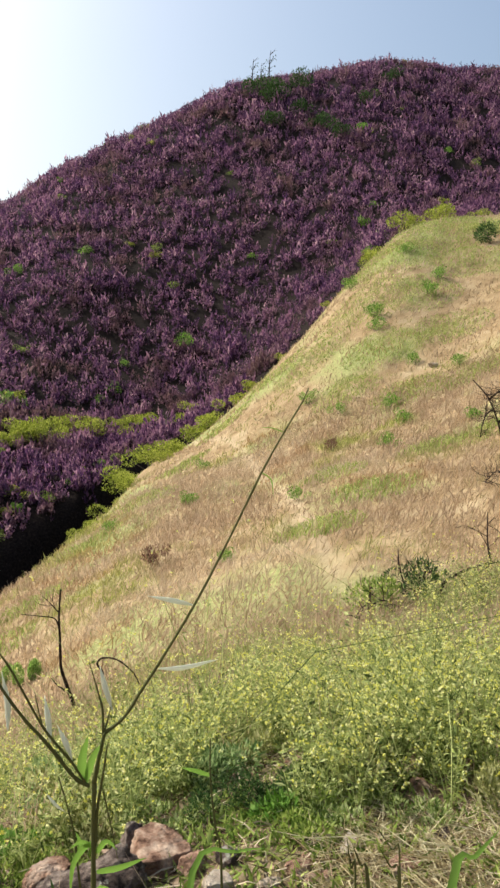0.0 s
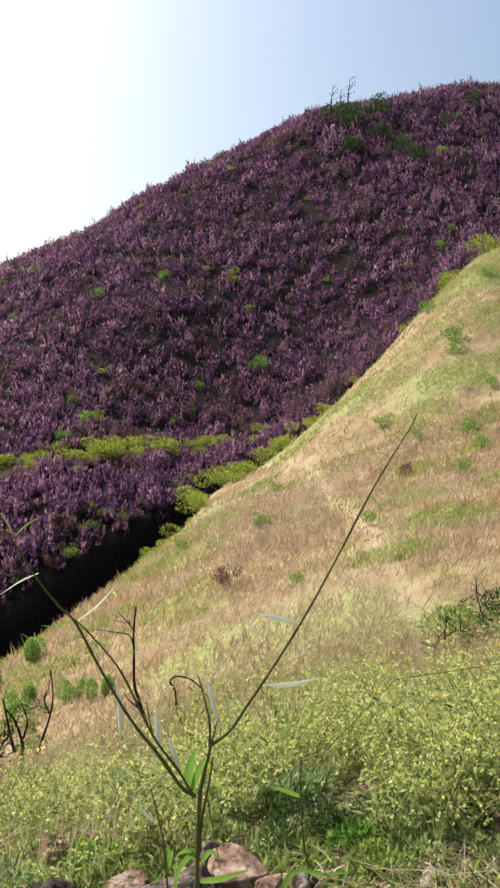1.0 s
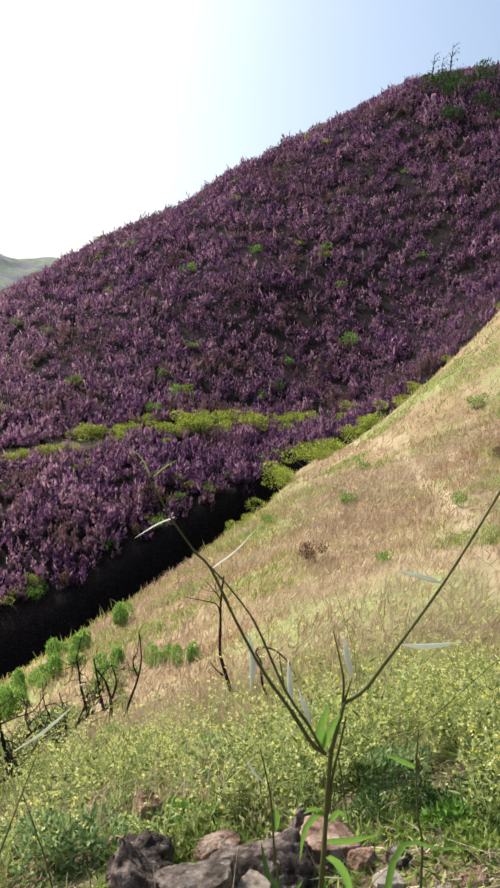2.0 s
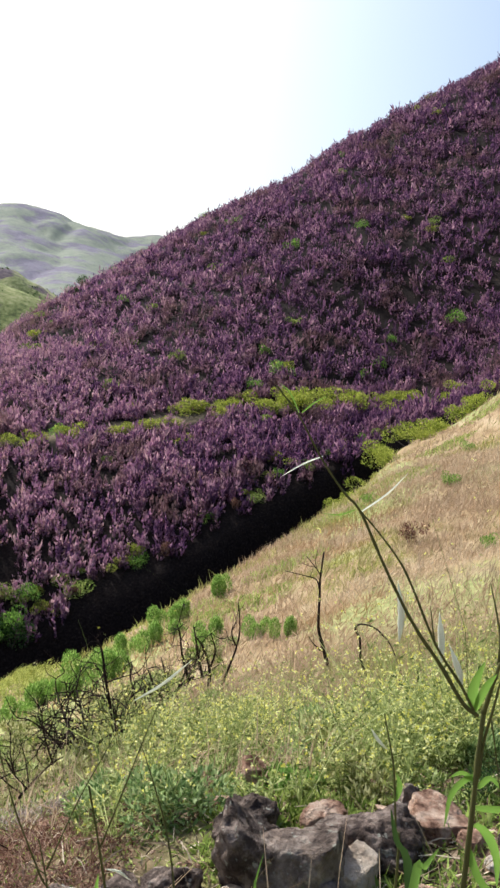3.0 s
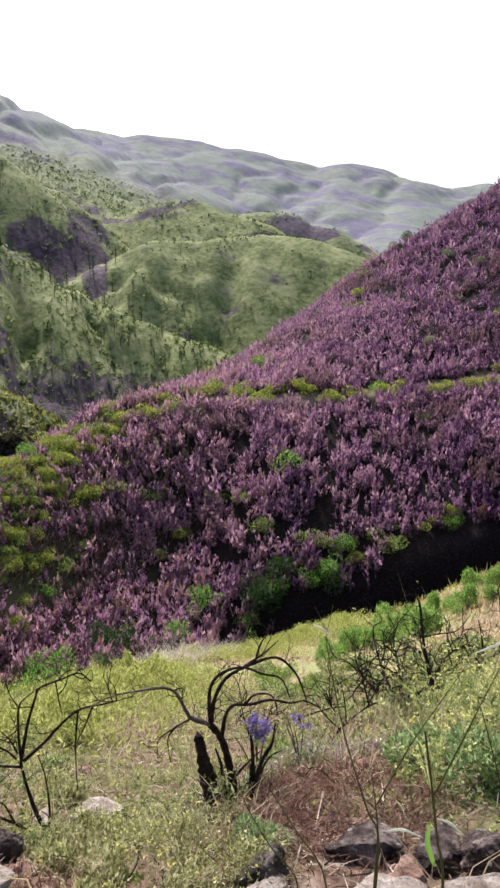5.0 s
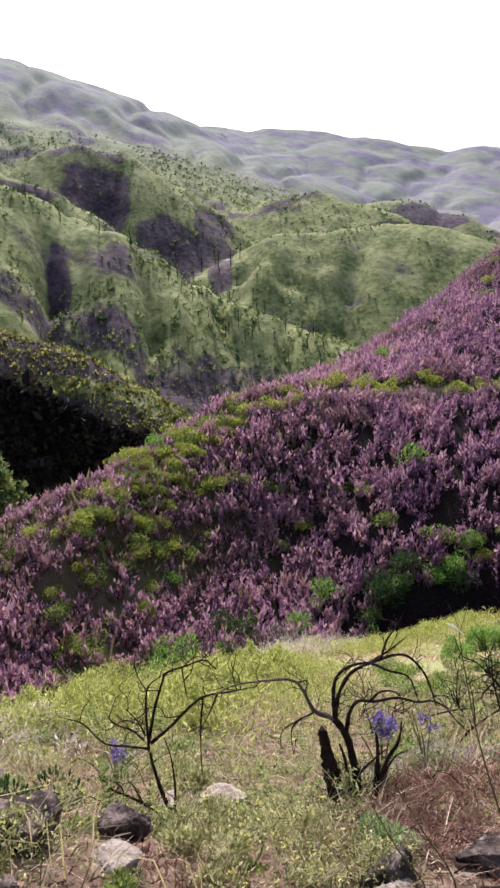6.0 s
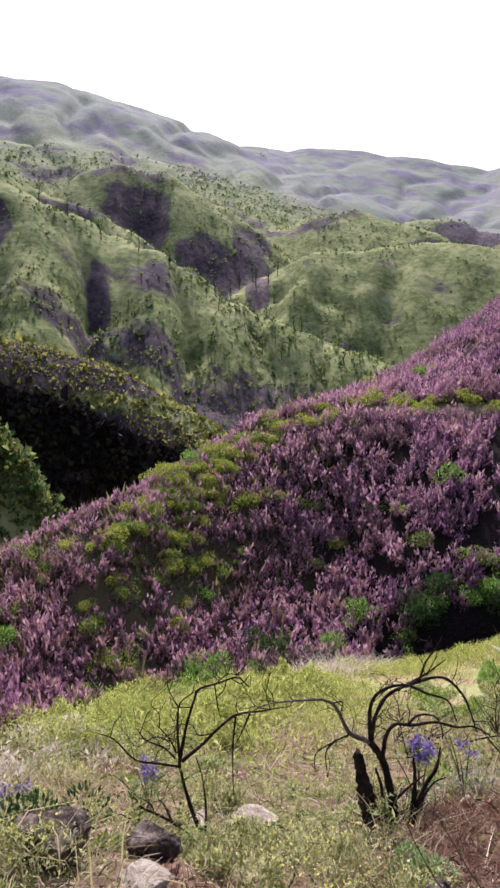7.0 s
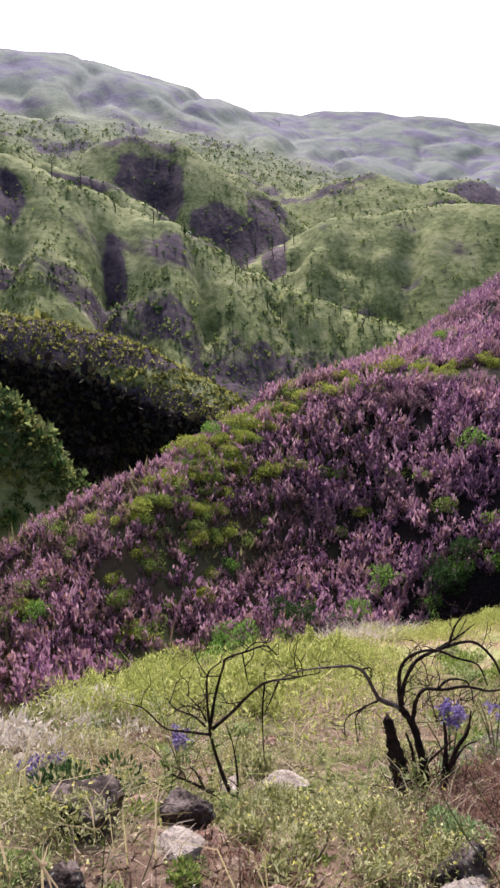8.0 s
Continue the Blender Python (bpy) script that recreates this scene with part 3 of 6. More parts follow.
def tube(points, r0, r1, sides=6, rough=0.12, flat=1.0, belly=False):
    """A tapering limb along points, closed at both ends, a little knotty, as quads."""
    p = bend(points)
    n = len(p)
    d = np.gradient(p, axis=0)
    d /= np.linalg.norm(d, axis=1, keepdims=True) + 1e-9
    ref = np.array([0.31, 0.87, 0.38])
    u = np.cross(d, ref)
    u /= np.linalg.norm(u, axis=1, keepdims=True) + 1e-9
    w = np.cross(d, u)
    t = np.linspace(0, 1, n)
    rad = r0 + (r1 - r0) * t
    if belly:
        rad = r0 * np.sin(np.pi * np.clip(t, 0.03, 0.97)) ** 0.7
    rad = rad * (1 + rough * RNG.uniform(-1, 1, n))
    rings = []
    for k in range(sides):
        a = 6.2832 * k / sides
        rings.append(p + (u * math.cos(a) + w * math.sin(a) * flat) * (rad * (1 + rough * RNG.uniform(-1, 1, n)))[:, None])
    v = np.stack(rings, 1).reshape(-1, 3)
    i = np.arange(n * sides).reshape(n, sides)
    j = np.roll(i, -1, 1)
    f = np.stack([i[:-1], j[:-1], j[1:], i[1:]], -1).reshape(-1, 4)
    v = np.vstack([v, p[0] - d[0] * r0 * 0.3, p[-1] + d[-1] * r1 * 1.5])
    a, b = n * sides, n * sides + 1
    caps = [[a, a, j[0, k], i[0, k]] for k in range(sides)] + [[b, b, i[-1, k], j[-1, k]] for k in range(sides)]
    tri = np.array(caps)
    return v, f, tri[:, 1:]


def tube_mesh(name, runs, material):
    """One mesh of one or more limbs: (points, r0, r1[, sides])."""
    verts, faces, k = [], [], 0
    for run in runs:
        v, f, c = tube(*run)
        verts.append(v)
        faces += (f + k).tolist() + (c + k).tolist()
        k += len(v)
    me = bpy.data.meshes.new(name)
    me.from_pydata(np.concatenate(verts).tolist(), [], faces)
    me.polygons.foreach_set("use_smooth", np.full(len(faces), True))
    me.materials.append(material)
    return me


def part(name, me, parent, label=""):
    ob = new(name, me)
    ob.parent = parent
    if label:
        ob["label"] = label
    return ob


def thing(name, x, y, label, category, group="", turn=0.0, sink=0.0, scale=1.0, z=None):
    """The Empty at a thing's base, on the ground."""
    ob = new(name)
    ob.empty_display_size = 0.1
    ob.matrix_basis = pose(x, y, (float(ground_z(x, y)) if z is None else z) - sink, 0, 0, turn) @ Matrix.Scale(scale, 4)
    return tagged(ob, label, category, group)


def place(az, r):
    x, y = polar(az, r)
    return float(x), float(y)


# ---- stuff of the far hills and the flowering slope ----
def scatter(n, az0, az1, r0, r1, seed):
    """Even random places over a sector."""
    g = np.random.default_rng(seed)
    az, r = g.uniform(az0, az1, n), np.sqrt(g.uniform(r0 * r0, r1 * r1, n))
    x, y = polar(az, r)
    return az, r, x, y


def on_ground(x, y, lift=0.0):
    return np.stack([x, y, ground_z(x, y) + lift], 1)


def slope_shrubs(name, x, y, size, columns, per, label, leaf=1.0, loose=0.30):
    """Shrubs of a few upright columns, each made of short overlapping spikes."""
    cols = np.repeat(np.arange(len(x)), columns)
    m = len(cols)
    a, q = RNG.uniform(0, 6.28, m), np.sqrt(RNG.uniform(0, 1, m))
    ox, oy = np.cos(a) * q, np.sin(a) * q
    root = np.stack([x[cols] + ox * 0.42 * size[cols], y[cols] + oy * 0.42 * size[cols], np.zeros(m)], 1)
    root[:, 2] = ground_z(root[:, 0], root[:, 1]) - 0.05
    high = size[cols] * RNG.uniform(0.40, 0.95, m) * (1.1 - 0.3 * q)
    lean = np.stack([ox * 0.25 + RNG.normal(0, 0.07, m), oy * 0.25 + RNG.normal(0, 0.07, m), np.ones(m)], 1)
    k = np.repeat(np.arange(m), per)
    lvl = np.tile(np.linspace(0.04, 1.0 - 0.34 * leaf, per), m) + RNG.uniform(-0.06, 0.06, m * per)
    base = root[k] + lean[k] * (high[k] * lvl)[:, None] + RNG.normal(0, 0.055, (m * per, 3)) * size[cols][k][:, None]
    way = lean[k] + RNG.normal(0, loose, (m * per, 3))
    v, f = leaves(base, way, leaf * high[k] * RNG.uniform(0.32, 0.56, m * per), leaf * size[cols][k] * RNG.uniform(0.10, 0.21, m * per))
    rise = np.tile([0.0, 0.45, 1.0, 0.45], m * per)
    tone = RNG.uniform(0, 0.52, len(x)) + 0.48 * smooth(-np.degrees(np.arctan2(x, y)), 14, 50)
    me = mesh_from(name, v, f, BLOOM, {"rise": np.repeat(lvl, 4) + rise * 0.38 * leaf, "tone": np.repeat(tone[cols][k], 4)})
    tagged(new(name, me), label, "shrubs", kind="stuff")


def build_flowering_slope():
    az, r, x, y = scatter(70000, -86, 27, 18, 132, 1)
    # shrubs keep off the bank so its near-black soil reads as shade
    ok = (r > rim(FOOT, az) - 0.4 - 4.0 * (1 - smooth(az, -50, -40)) + (0.95 + 1.3 * fbm(x * 0.45, y * 0.45, 3, 43)) * smooth(az, -46, -36) * (1 - smooth(az, -9, -4))) & (r < rim(SKYLINE, az) * 1.06)
    ok &= ~((np.abs(r - rim(TRACK, az)) < 0.9) & (az > -58) & (az < -5))
    ok &= ~((fbm(x * 0.22, y * 0.22, 3, 41) > 0.06) & (az < -56) & (r < rim(FOOT, az) + 7))
    ok &= np.random.default_rng(9).uniform(0, 1, len(r)) < (0.68 - 0.26 * smooth(r, 44, 72)) * (1 + 0.25 * fbm(x * 0.3, y * 0.3, 3, 47)) + 0.12 * smooth(-az, 42, 52)
    gap = rim(TRACK, az) - r
    ok &= ~((az < -52) & (az > -68) & (gap > 0.5) & (gap < 9) & (np.random.default_rng(19).uniform(0, 1, len(r)) < 0.22))
    az, r, x, y = az[ok], r[ok], x[ok], y[ok]
    size = RNG.gamma(14.0, 0.068, len(x)) * (1 + 0.26 * smooth(r, 55, 100)) * (1 - 0.35 * smooth(r / rim(SKYLINE, az), 0.88, 0.98)) * (1 - 0.3 * smooth(-az, 54, 60) * smooth(r - rim(TRACK, az), -4, -1))
    near = r < 56
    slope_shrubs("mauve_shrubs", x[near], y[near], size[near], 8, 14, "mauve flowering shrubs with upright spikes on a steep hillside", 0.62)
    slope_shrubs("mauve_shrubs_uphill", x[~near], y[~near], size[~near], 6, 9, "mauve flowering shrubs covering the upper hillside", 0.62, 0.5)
    # low dry herbs between the shrubs of the near shoulder
    q = np.random.default_rng(29)
    az = q.uniform(-84, -46, 5200)
    lo, hi = rim(FOOT, az) - 3, rim(SKYLINE, az)
    r = lo + (hi - lo) * q.uniform(0, 1, len(az))
    x, y = polar(az, r)
    keep = (fbm(x * 0.22, y * 0.22, 3, 41) > -0.12) | (r > 0.8 * hi)
    x, y = x[keep], y[keep]
    k = np.repeat(np.arange(len(x)), 9)
    m = len(k)
    size = q.gamma(5.0, 0.075, len(x))[k]
    base = on_ground(x[k] + q.normal(0, 0.55, m) * size, y[k] + q.normal(0, 0.55, m) * size, -0.02)
    v, f = leaves(base, unit(m) * 0.7 + [0, 0, 0.6], size * q.uniform(0.5, 1.1, m), size * q.uniform(0.12, 0.3, m))
    tagged(new("dry_herbs", mesh_from("dry_herbs", v, f, HERB)), "low dusty brown and olive herbs between flowering shrubs", "herbs", kind="stuff")


def build_far_scrub():
    az, r, x, y = scatter(150000, -84, -26, 205, 700, 2)
    keep = np.random.default_rng(3).uniform(0, 1, len(r)) < np.where(r < 340, 0.7 * (230 / r) ** 1.3, 0.20)
    keep &= fbm(x * 0.03, y * 0.03, 4, 61) > -0.05 + 0.25 * np.random.default_rng(8).normal(size=len(r))
    az, r, x, y = az[keep], r[keep], x[keep], y[keep]
    n = len(x)
    size = RNG.gamma(3.0, 0.19, n) * (0.85 + r / 1500)
    k = np.repeat(np.arange(n), 7)
    m = len(k)
    d = unit(m)
    base = on_ground(x[k], y[k], 0.0) + (d * [0.55, 0.55, 0.35] + [0, 0, 0.3]) * size[k][:, None]
    v, f = leaves(base, unit(m) * 0.8 + [0, 0, 0.45], size[k] * RNG.uniform(0.6, 1.1, m), size[k] * RNG.uniform(0.5, 0.9, m))
    # the share of dark bushes rises with bearing and darkens the right-hand hills
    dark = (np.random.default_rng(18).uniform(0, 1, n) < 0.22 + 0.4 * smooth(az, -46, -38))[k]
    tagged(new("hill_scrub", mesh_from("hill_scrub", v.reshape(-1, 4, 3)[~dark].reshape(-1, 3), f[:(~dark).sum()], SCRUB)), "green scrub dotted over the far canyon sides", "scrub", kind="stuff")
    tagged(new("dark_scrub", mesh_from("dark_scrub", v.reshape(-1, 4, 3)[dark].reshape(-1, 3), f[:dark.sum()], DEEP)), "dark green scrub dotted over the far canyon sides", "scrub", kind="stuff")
    # low bushes on the sunny back of the nearest ridge
    q = np.random.default_rng(16)
    az = q.uniform(-84, -50, 4200)
    x, y = polar(az, rim(RIDGE_A, az) * q.uniform(0.90, 1.03, len(az)))
    k = np.repeat(np.arange(len(az)), 5)
    m = len(k)
    size = q.gamma(4.0, 0.16, len(az))[k]
    base = on_ground(x[k] + q.normal(0, 0.5, m) * size, y[k] + q.normal(0, 0.5, m) * size, -0.05)
    v, f = leaves(base, unit(m) * 0.8 + [0, 0, 0.5], size * q.uniform(0.5, 1.0, m), size * q.uniform(0.5, 0.9, m))
    tagged(new("ridge_scrub", mesh_from("ridge_scrub", v, f, OLIVE)), "yellow-green bushes along the back of a canyon ridge", "scrub", kind="stuff")
    # dense oak scrub, coloured near black as the shade on the steep side of the nearest ridge and in its gully
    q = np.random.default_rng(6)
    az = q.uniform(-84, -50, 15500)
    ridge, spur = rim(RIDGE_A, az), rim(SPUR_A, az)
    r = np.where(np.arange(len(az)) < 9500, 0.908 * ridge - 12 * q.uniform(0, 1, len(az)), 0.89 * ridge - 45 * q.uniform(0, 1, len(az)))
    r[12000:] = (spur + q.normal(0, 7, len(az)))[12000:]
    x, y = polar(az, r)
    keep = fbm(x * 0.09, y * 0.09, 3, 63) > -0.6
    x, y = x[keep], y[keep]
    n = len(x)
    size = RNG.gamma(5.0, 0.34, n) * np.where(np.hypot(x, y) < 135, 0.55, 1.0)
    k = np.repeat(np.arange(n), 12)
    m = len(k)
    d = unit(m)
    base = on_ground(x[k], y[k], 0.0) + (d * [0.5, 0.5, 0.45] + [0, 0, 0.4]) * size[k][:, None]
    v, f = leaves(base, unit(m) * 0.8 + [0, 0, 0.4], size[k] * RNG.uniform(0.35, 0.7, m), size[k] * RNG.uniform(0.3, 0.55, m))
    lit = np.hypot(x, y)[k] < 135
    tagged(new("oak_scrub", mesh_from("oak_scrub", v.reshape(-1, 4, 3)[~lit].reshape(-1, 3), f[:(~lit).sum()], SHADED_SCRUB)), "dense scrub coloured near black as the shade on a steep canyon side", "scrub", kind="stuff")
    tagged(new("spur_scrub", mesh_from("spur_scrub", v.reshape(-1, 4, 3)[lit].reshape(-1, 3), f[:lit.sum()], SCRUB)), "green scrub on a low canyon spur", "scrub", kind="stuff")
    # taller bushes on the flank of the low spur, sunlit ones and shaded gaps told apart by leaf colour
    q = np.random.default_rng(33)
    for kind, count, mat, label in (("lime_spur_scrub", 900, OLIVE, "bushes in a sunlit yellow-green tone on a low canyon spur"), ("shaded_spur_scrub", 900, DEEP, "bushes in a dark green shade tone on a low canyon spur")):
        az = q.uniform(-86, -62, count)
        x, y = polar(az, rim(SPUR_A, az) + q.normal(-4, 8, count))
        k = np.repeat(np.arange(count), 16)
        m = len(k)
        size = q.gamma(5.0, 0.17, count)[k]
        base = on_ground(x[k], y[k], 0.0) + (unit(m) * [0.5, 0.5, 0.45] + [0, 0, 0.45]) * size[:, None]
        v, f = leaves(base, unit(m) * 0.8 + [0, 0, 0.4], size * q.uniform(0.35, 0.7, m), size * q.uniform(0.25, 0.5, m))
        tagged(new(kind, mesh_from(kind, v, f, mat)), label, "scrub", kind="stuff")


def build_dry_grass():
    az, r, x, y = scatter(32000, -52, 27, 6.6, 66, 4)
    close = scatter(22000, -52, 27, 6.2, 30, 44)
    az, r, x, y = (np.concatenate(c) for c in zip((az, r, x, y), close))
    ok = (r < rim(SPUR, az) + 0.6) & (np.random.default_rng(5).uniform(0, 1, len(r)) < np.clip(30 / r, 0.35, 1))
    ok &= path_distance(x, y) > 0.24 * np.random.default_rng(6).uniform(0.4, 1.2, len(x))
    ok &= np.random.default_rng(51).uniform(0, 1, len(az)) < 0.15 + 0.85 * smooth(az, -34, -18)
    az, r, x, y = az[ok], r[ok], x[ok], y[ok]
    k = np.repeat(np.arange(len(x)), 6)
    m = len(k)
    s = 0.10 + 0.006 * r[k]
    base = on_ground(x[k] + RNG.normal(0, 1, m) * s, y[k] + RNG.normal(0, 1, m) * s, -0.03)
    way = RNG.normal(0, 0.55, (m, 3)) + [0.25, 0, 0.8]
    v, f = leaves(base, way, RNG.uniform(0.07, 0.22, m), 0.008 + 0.0009 * r[k])
    tagged(new("dry_grass", mesh_from("dry_grass", v, f, STRAW)), "straw-coloured dry grass on the open slope", "grass", kind="stuff")


build_flowering_slope()
build_far_scrub()
build_dry_grass()


# ---- the weedy ground near the walk ----
CLEARINGS = [(12, 2.4, 0.3), (17, 2.55, 0.36), (7, 2.3, 0.24), (-5.5, 2.40, 0.2), (-7.5, 2.7, 0.2), (-50.5, 3.6, 0.45), (-53.5, 3.5, 0.3), (-61.5, 2.5, 0.35), (-62, 3.4, 0.4), (-66, 2.2, 0.3), (-70, 2.1, 0.3), (-56, 2.2, 0.3), (-41, 2.15, 0.3), (-34, 2.1, 0.3), (-73, 2.7, 0.3), (-50.5, 4.5, 0.8), (-56, 4.7, 0.6), (-61.5, 4.5, 0.5), (-53, 4.0, 0.5), (-45, 4.0, 0.5), (-47.5, 5.2, 0.5), (-66, 3.6, 0.4), (-46.2, 2.72, 0.34), (-46.0, 2.4, 0.26), (-59.5, 2.75, 0.25)]


def bare(x, y):
    """True inside the open patches of soil."""
    inside = np.zeros(len(x), bool)
    for az, r, rad in CLEARINGS:
        cx, cy = place(az, r)
        inside |= np.hypot(x - cx, y - cy) < rad * (1 + 0.5 * fbm(x * 3, y * 3, 2, 77))
    return inside & (np.random.default_rng(78).uniform(0, 1, len(x)) < 0.7)


def weed_zone(seed, n, az0, az1, r0, r1, fall=1.0):
    az, r, x, y = scatter(n, az0, az1, r0, r1, seed)
    ok = (r < rim(SPUR, az) + 0.3) & (np.random.default_rng(seed + 50).uniform(0, 1, n) < np.clip((2.2 * fall / r) ** 0.5, 0.2, 1))
    return az[ok], r[ok], x[ok], y[ok]


def build_mustard():
    """Thin branching weeds with small yellow flower heads."""
    zones = [weed_zone(11, 2000, -9, 28, 2.75, 9.6), weed_zone(16, 300, -9, 28, 2.7, 4.0), weed_zone(12, 1250, -34, -8, 2.6, 9.0), weed_zone(13, 60, -80, -46, 1.9, 3.6), weed_zone(14, 110, -82, -44, 3.4, 8.0), weed_zone(15, 120, -46, -30, 4.4, 9.0)]
    az, r, x, y = (np.concatenate(c) for c in zip(*zones))
    keep = fbm(x * 0.9, y * 0.9, 3, 71) > -0.02 - 0.10 * (r > 4)
    keep &= ~bare(x, y) & (r < np.interp(az, [-30, -14, -8, -4, 4, 16], [6.6, 6.2, 5.4, 5.1, 6.8, 8.8]) + 0.8 * fbm(x, y, 2, 73))
    az, r, x, y = az[keep], r[keep], x[keep], y[keep]
    n = len(x)
    high = (0.16 + RNG.gamma(2.6, 0.085, n)) * np.clip(r / 3.2, 0.6, 1.1) * np.where(az < -40, 0.7, 1.0)
    root = on_ground(x, y, -0.02)
    per = 7
    k = np.repeat(np.arange(n), per)
    m = len(k)
    d = RNG.normal(0, 0.42, (m, 2))
    h = high[k] * RNG.uniform(0.6, 1.15, m)
    mid = root[k] + np.stack([d[:, 0] * h * 0.3, d[:, 1] * h * 0.3, h * 0.55], 1)
    tip = root[k] + np.stack([d[:, 0] * h, d[:, 1] * h, h], 1)
    stems = strips(root[k], mid, tip, np.full(m, 0.0045))
    heads = np.repeat(np.arange(m), 3)
    t = RNG.uniform(0.7, 1.03, len(heads))[:, None]
    centre = mid[heads] + (tip[heads] - mid[heads]) * (t * 2 - 1) + RNG.normal(0, 0.022, (len(heads), 3))
    open_side = np.degrees(np.arctan2(centre[:, 0], centre[:, 1])) < -36
    centre = centre[RNG.uniform(0, 1, len(centre)) < np.where(open_side, 0.26, 0.62)]
    small = np.where(np.degrees(np.arctan2(centre[:, 0], centre[:, 1])) < -36, 0.65, 1.0)
    p = np.repeat(np.arange(len(centre)), 4)
    flowers = leaves(centre[p] + RNG.normal(0, 0.003, (len(p), 3)), unit(len(p)), RNG.uniform(0.007, 0.013, len(p)) * small[p], RNG.uniform(0.007, 0.013, len(p)) * small[p])
    q = np.repeat(np.arange(m), 12)
    at = root[k][q] + (mid[q] - root[k][q]) * RNG.uniform(0.15, 1.5, (len(q), 1))
    way = unit(len(q)) * [1, 1, 0.5] + [0, 0, 0.25]
    way /= np.linalg.norm(way, axis=1, keepdims=True)
    foliage = leaves(at, way, RNG.uniform(0.015, 0.05, len(q)), RNG.uniform(0.004, 0.013, len(q)))
    top = tagged(new("wild_mustard", mesh_from("wild_mustard", *stems, MUSTARD)), "wild mustard weeds with small pale yellow flower heads", "wildflowers", kind="stuff")
    part("flower", mesh_from("flower", *flowers, YELLOW), top, "small pale yellow flower heads")
    part("foliage", mesh_from("foliage", *foliage, MUSTARD), top)


def build_ground_weeds():
    """Low leaves, blades and dead litter that cover the soil."""
    az, r, x, y = weed_zone(21, 26000, -84, 28, 1.3, 10, 2.0)
    keep = fbm(x * 0.8, y * 0.8, 3, 81) > -0.05 - 0.5 * smooth(r, 3, 5) - 0.5 * (az > -12) * (r > 2.7)
    keep &= ~bare(x, y)
    x, y, r = x[keep], y[keep], r[keep]
    k = np.repeat(np.arange(len(x)), 6)
    m = len(k)
    s = 0.05
    bx, by = x[k] + RNG.normal(0, s, m), y[k] + RNG.normal(0, s, m)
    base = on_ground(bx, by, 0.0)
    way = unit(m)
    way[:, 2] = np.abs(way[:, 2]) * 0.9 + 0.15
    way /= np.linalg.norm(way, axis=1, keepdims=True)
    pieces = leaves(base, way, RNG.uniform(0.015, 0.045, m), RNG.uniform(0.004, 0.011, m))
    tagged(new("low_weeds", mesh_from("low_weeds", *pieces, WEED)), "low green weeds matted over stony soil", "weeds", kind="stuff")
    az, r, x, y = weed_zone(22, 42000, -84, 28, 1.2, 7, 1.0)
    m = len(x)
    a = on_ground(x, y, 0.01)
    d = unit(m) * [1, 1, 0.25]
    length = RNG.gamma(2.5, 0.028, m)[:, None]
    v = strips(a, a + d * length * 0.5 + [0, 0, 0.015], a + d * length + [0, 0, 0.005], RNG.uniform(0.002, 0.007, m))
    tagged(new("dry_litter", mesh_from("dry_litter", *v, LITTER)), "dead stalks and dry leaf litter lying on bare soil", "litter", kind="stuff")
    az, r, x, y = scatter(3400, -24, 28, 1.5, 2.9, 24)
    keep = ~bare(x, y)
    x, y = x[keep], y[keep]
    k = np.repeat(np.arange(len(x)), 5)
    m = len(k)
    base = on_ground(x[k] + RNG.normal(0, 0.04, m), y[k] + RNG.normal(0, 0.04, m), 0.0)
    way = unit(m)
    way[:, 2] = np.abs(way[:, 2]) * 0.8 + 0.1
    way /= np.linalg.norm(way, axis=1, keepdims=True)
    tagged(new("leafy_cover", mesh_from("leafy_cover", *leaves(base, way, RNG.uniform(0.025, 0.075, m), RNG.uniform(0.006, 0.016, m)), WEED)), "tangled low leaves in front of the mustard", "weeds", kind="stuff")
    # long dry blades standing among the weeds
    az, r, x, y = weed_zone(23, 5200, -84, 28, 1.6, 9.5, 1.4)
    keep = (fbm(x * 0.7, y * 0.7, 2, 91) > -0.05 + 0.25 * (az < -38) * (r < 6)) & ~bare(x, y)
    x, y = x[keep], y[keep]
    k = np.repeat(np.arange(len(x)), 4)
    m = len(k)
    a = on_ground(x[k] + RNG.normal(0, 0.03, m), y[k] + RNG.normal(0, 0.03, m), -0.01)
    h = RNG.uniform(0.10, 0.34, m)
    d = RNG.normal(0, 0.4, (m, 2)) + [0.2, 0.0]
    b = a + np.stack([d[:, 0] * h * 0.35, d[:, 1] * h * 0.35, h * 0.65], 1)
    c = a + np.stack([d[:, 0] * h * 1.1, d[:, 1] * h * 1.1, h], 1)
    tagged(new("grass_blades", mesh_from("grass_blades", *strips(a, b, c, RNG.uniform(0.003, 0.006, m)), STRAW)), "thin dry grass blades among the weeds", "grass", kind="stuff")


def build_dead_twigs():
    """Short charred twigs lying on the soil."""
    az, r, x, y = weed_zone(25, 1000, -82, 10, 1.7, 4.6)
    m = len(x)
    a = on_ground(x, y, 0.008)
    d = unit(m) * [1, 1, 0.3]
    length = RNG.gamma(2.5, 0.035, m)[:, None]
    v = strips(a, a + d * length * 0.5 + RNG.normal(0, 0.01, (m, 3)) + [0, 0, 0.02], a + d * length + [0, 0, 0.015], RNG.uniform(0.003, 0.006, m))
    tagged(new("dead_twigs", mesh_from("dead_twigs", *v, CHAR)), "short charred twigs lying on the soil", "twigs", kind="stuff")


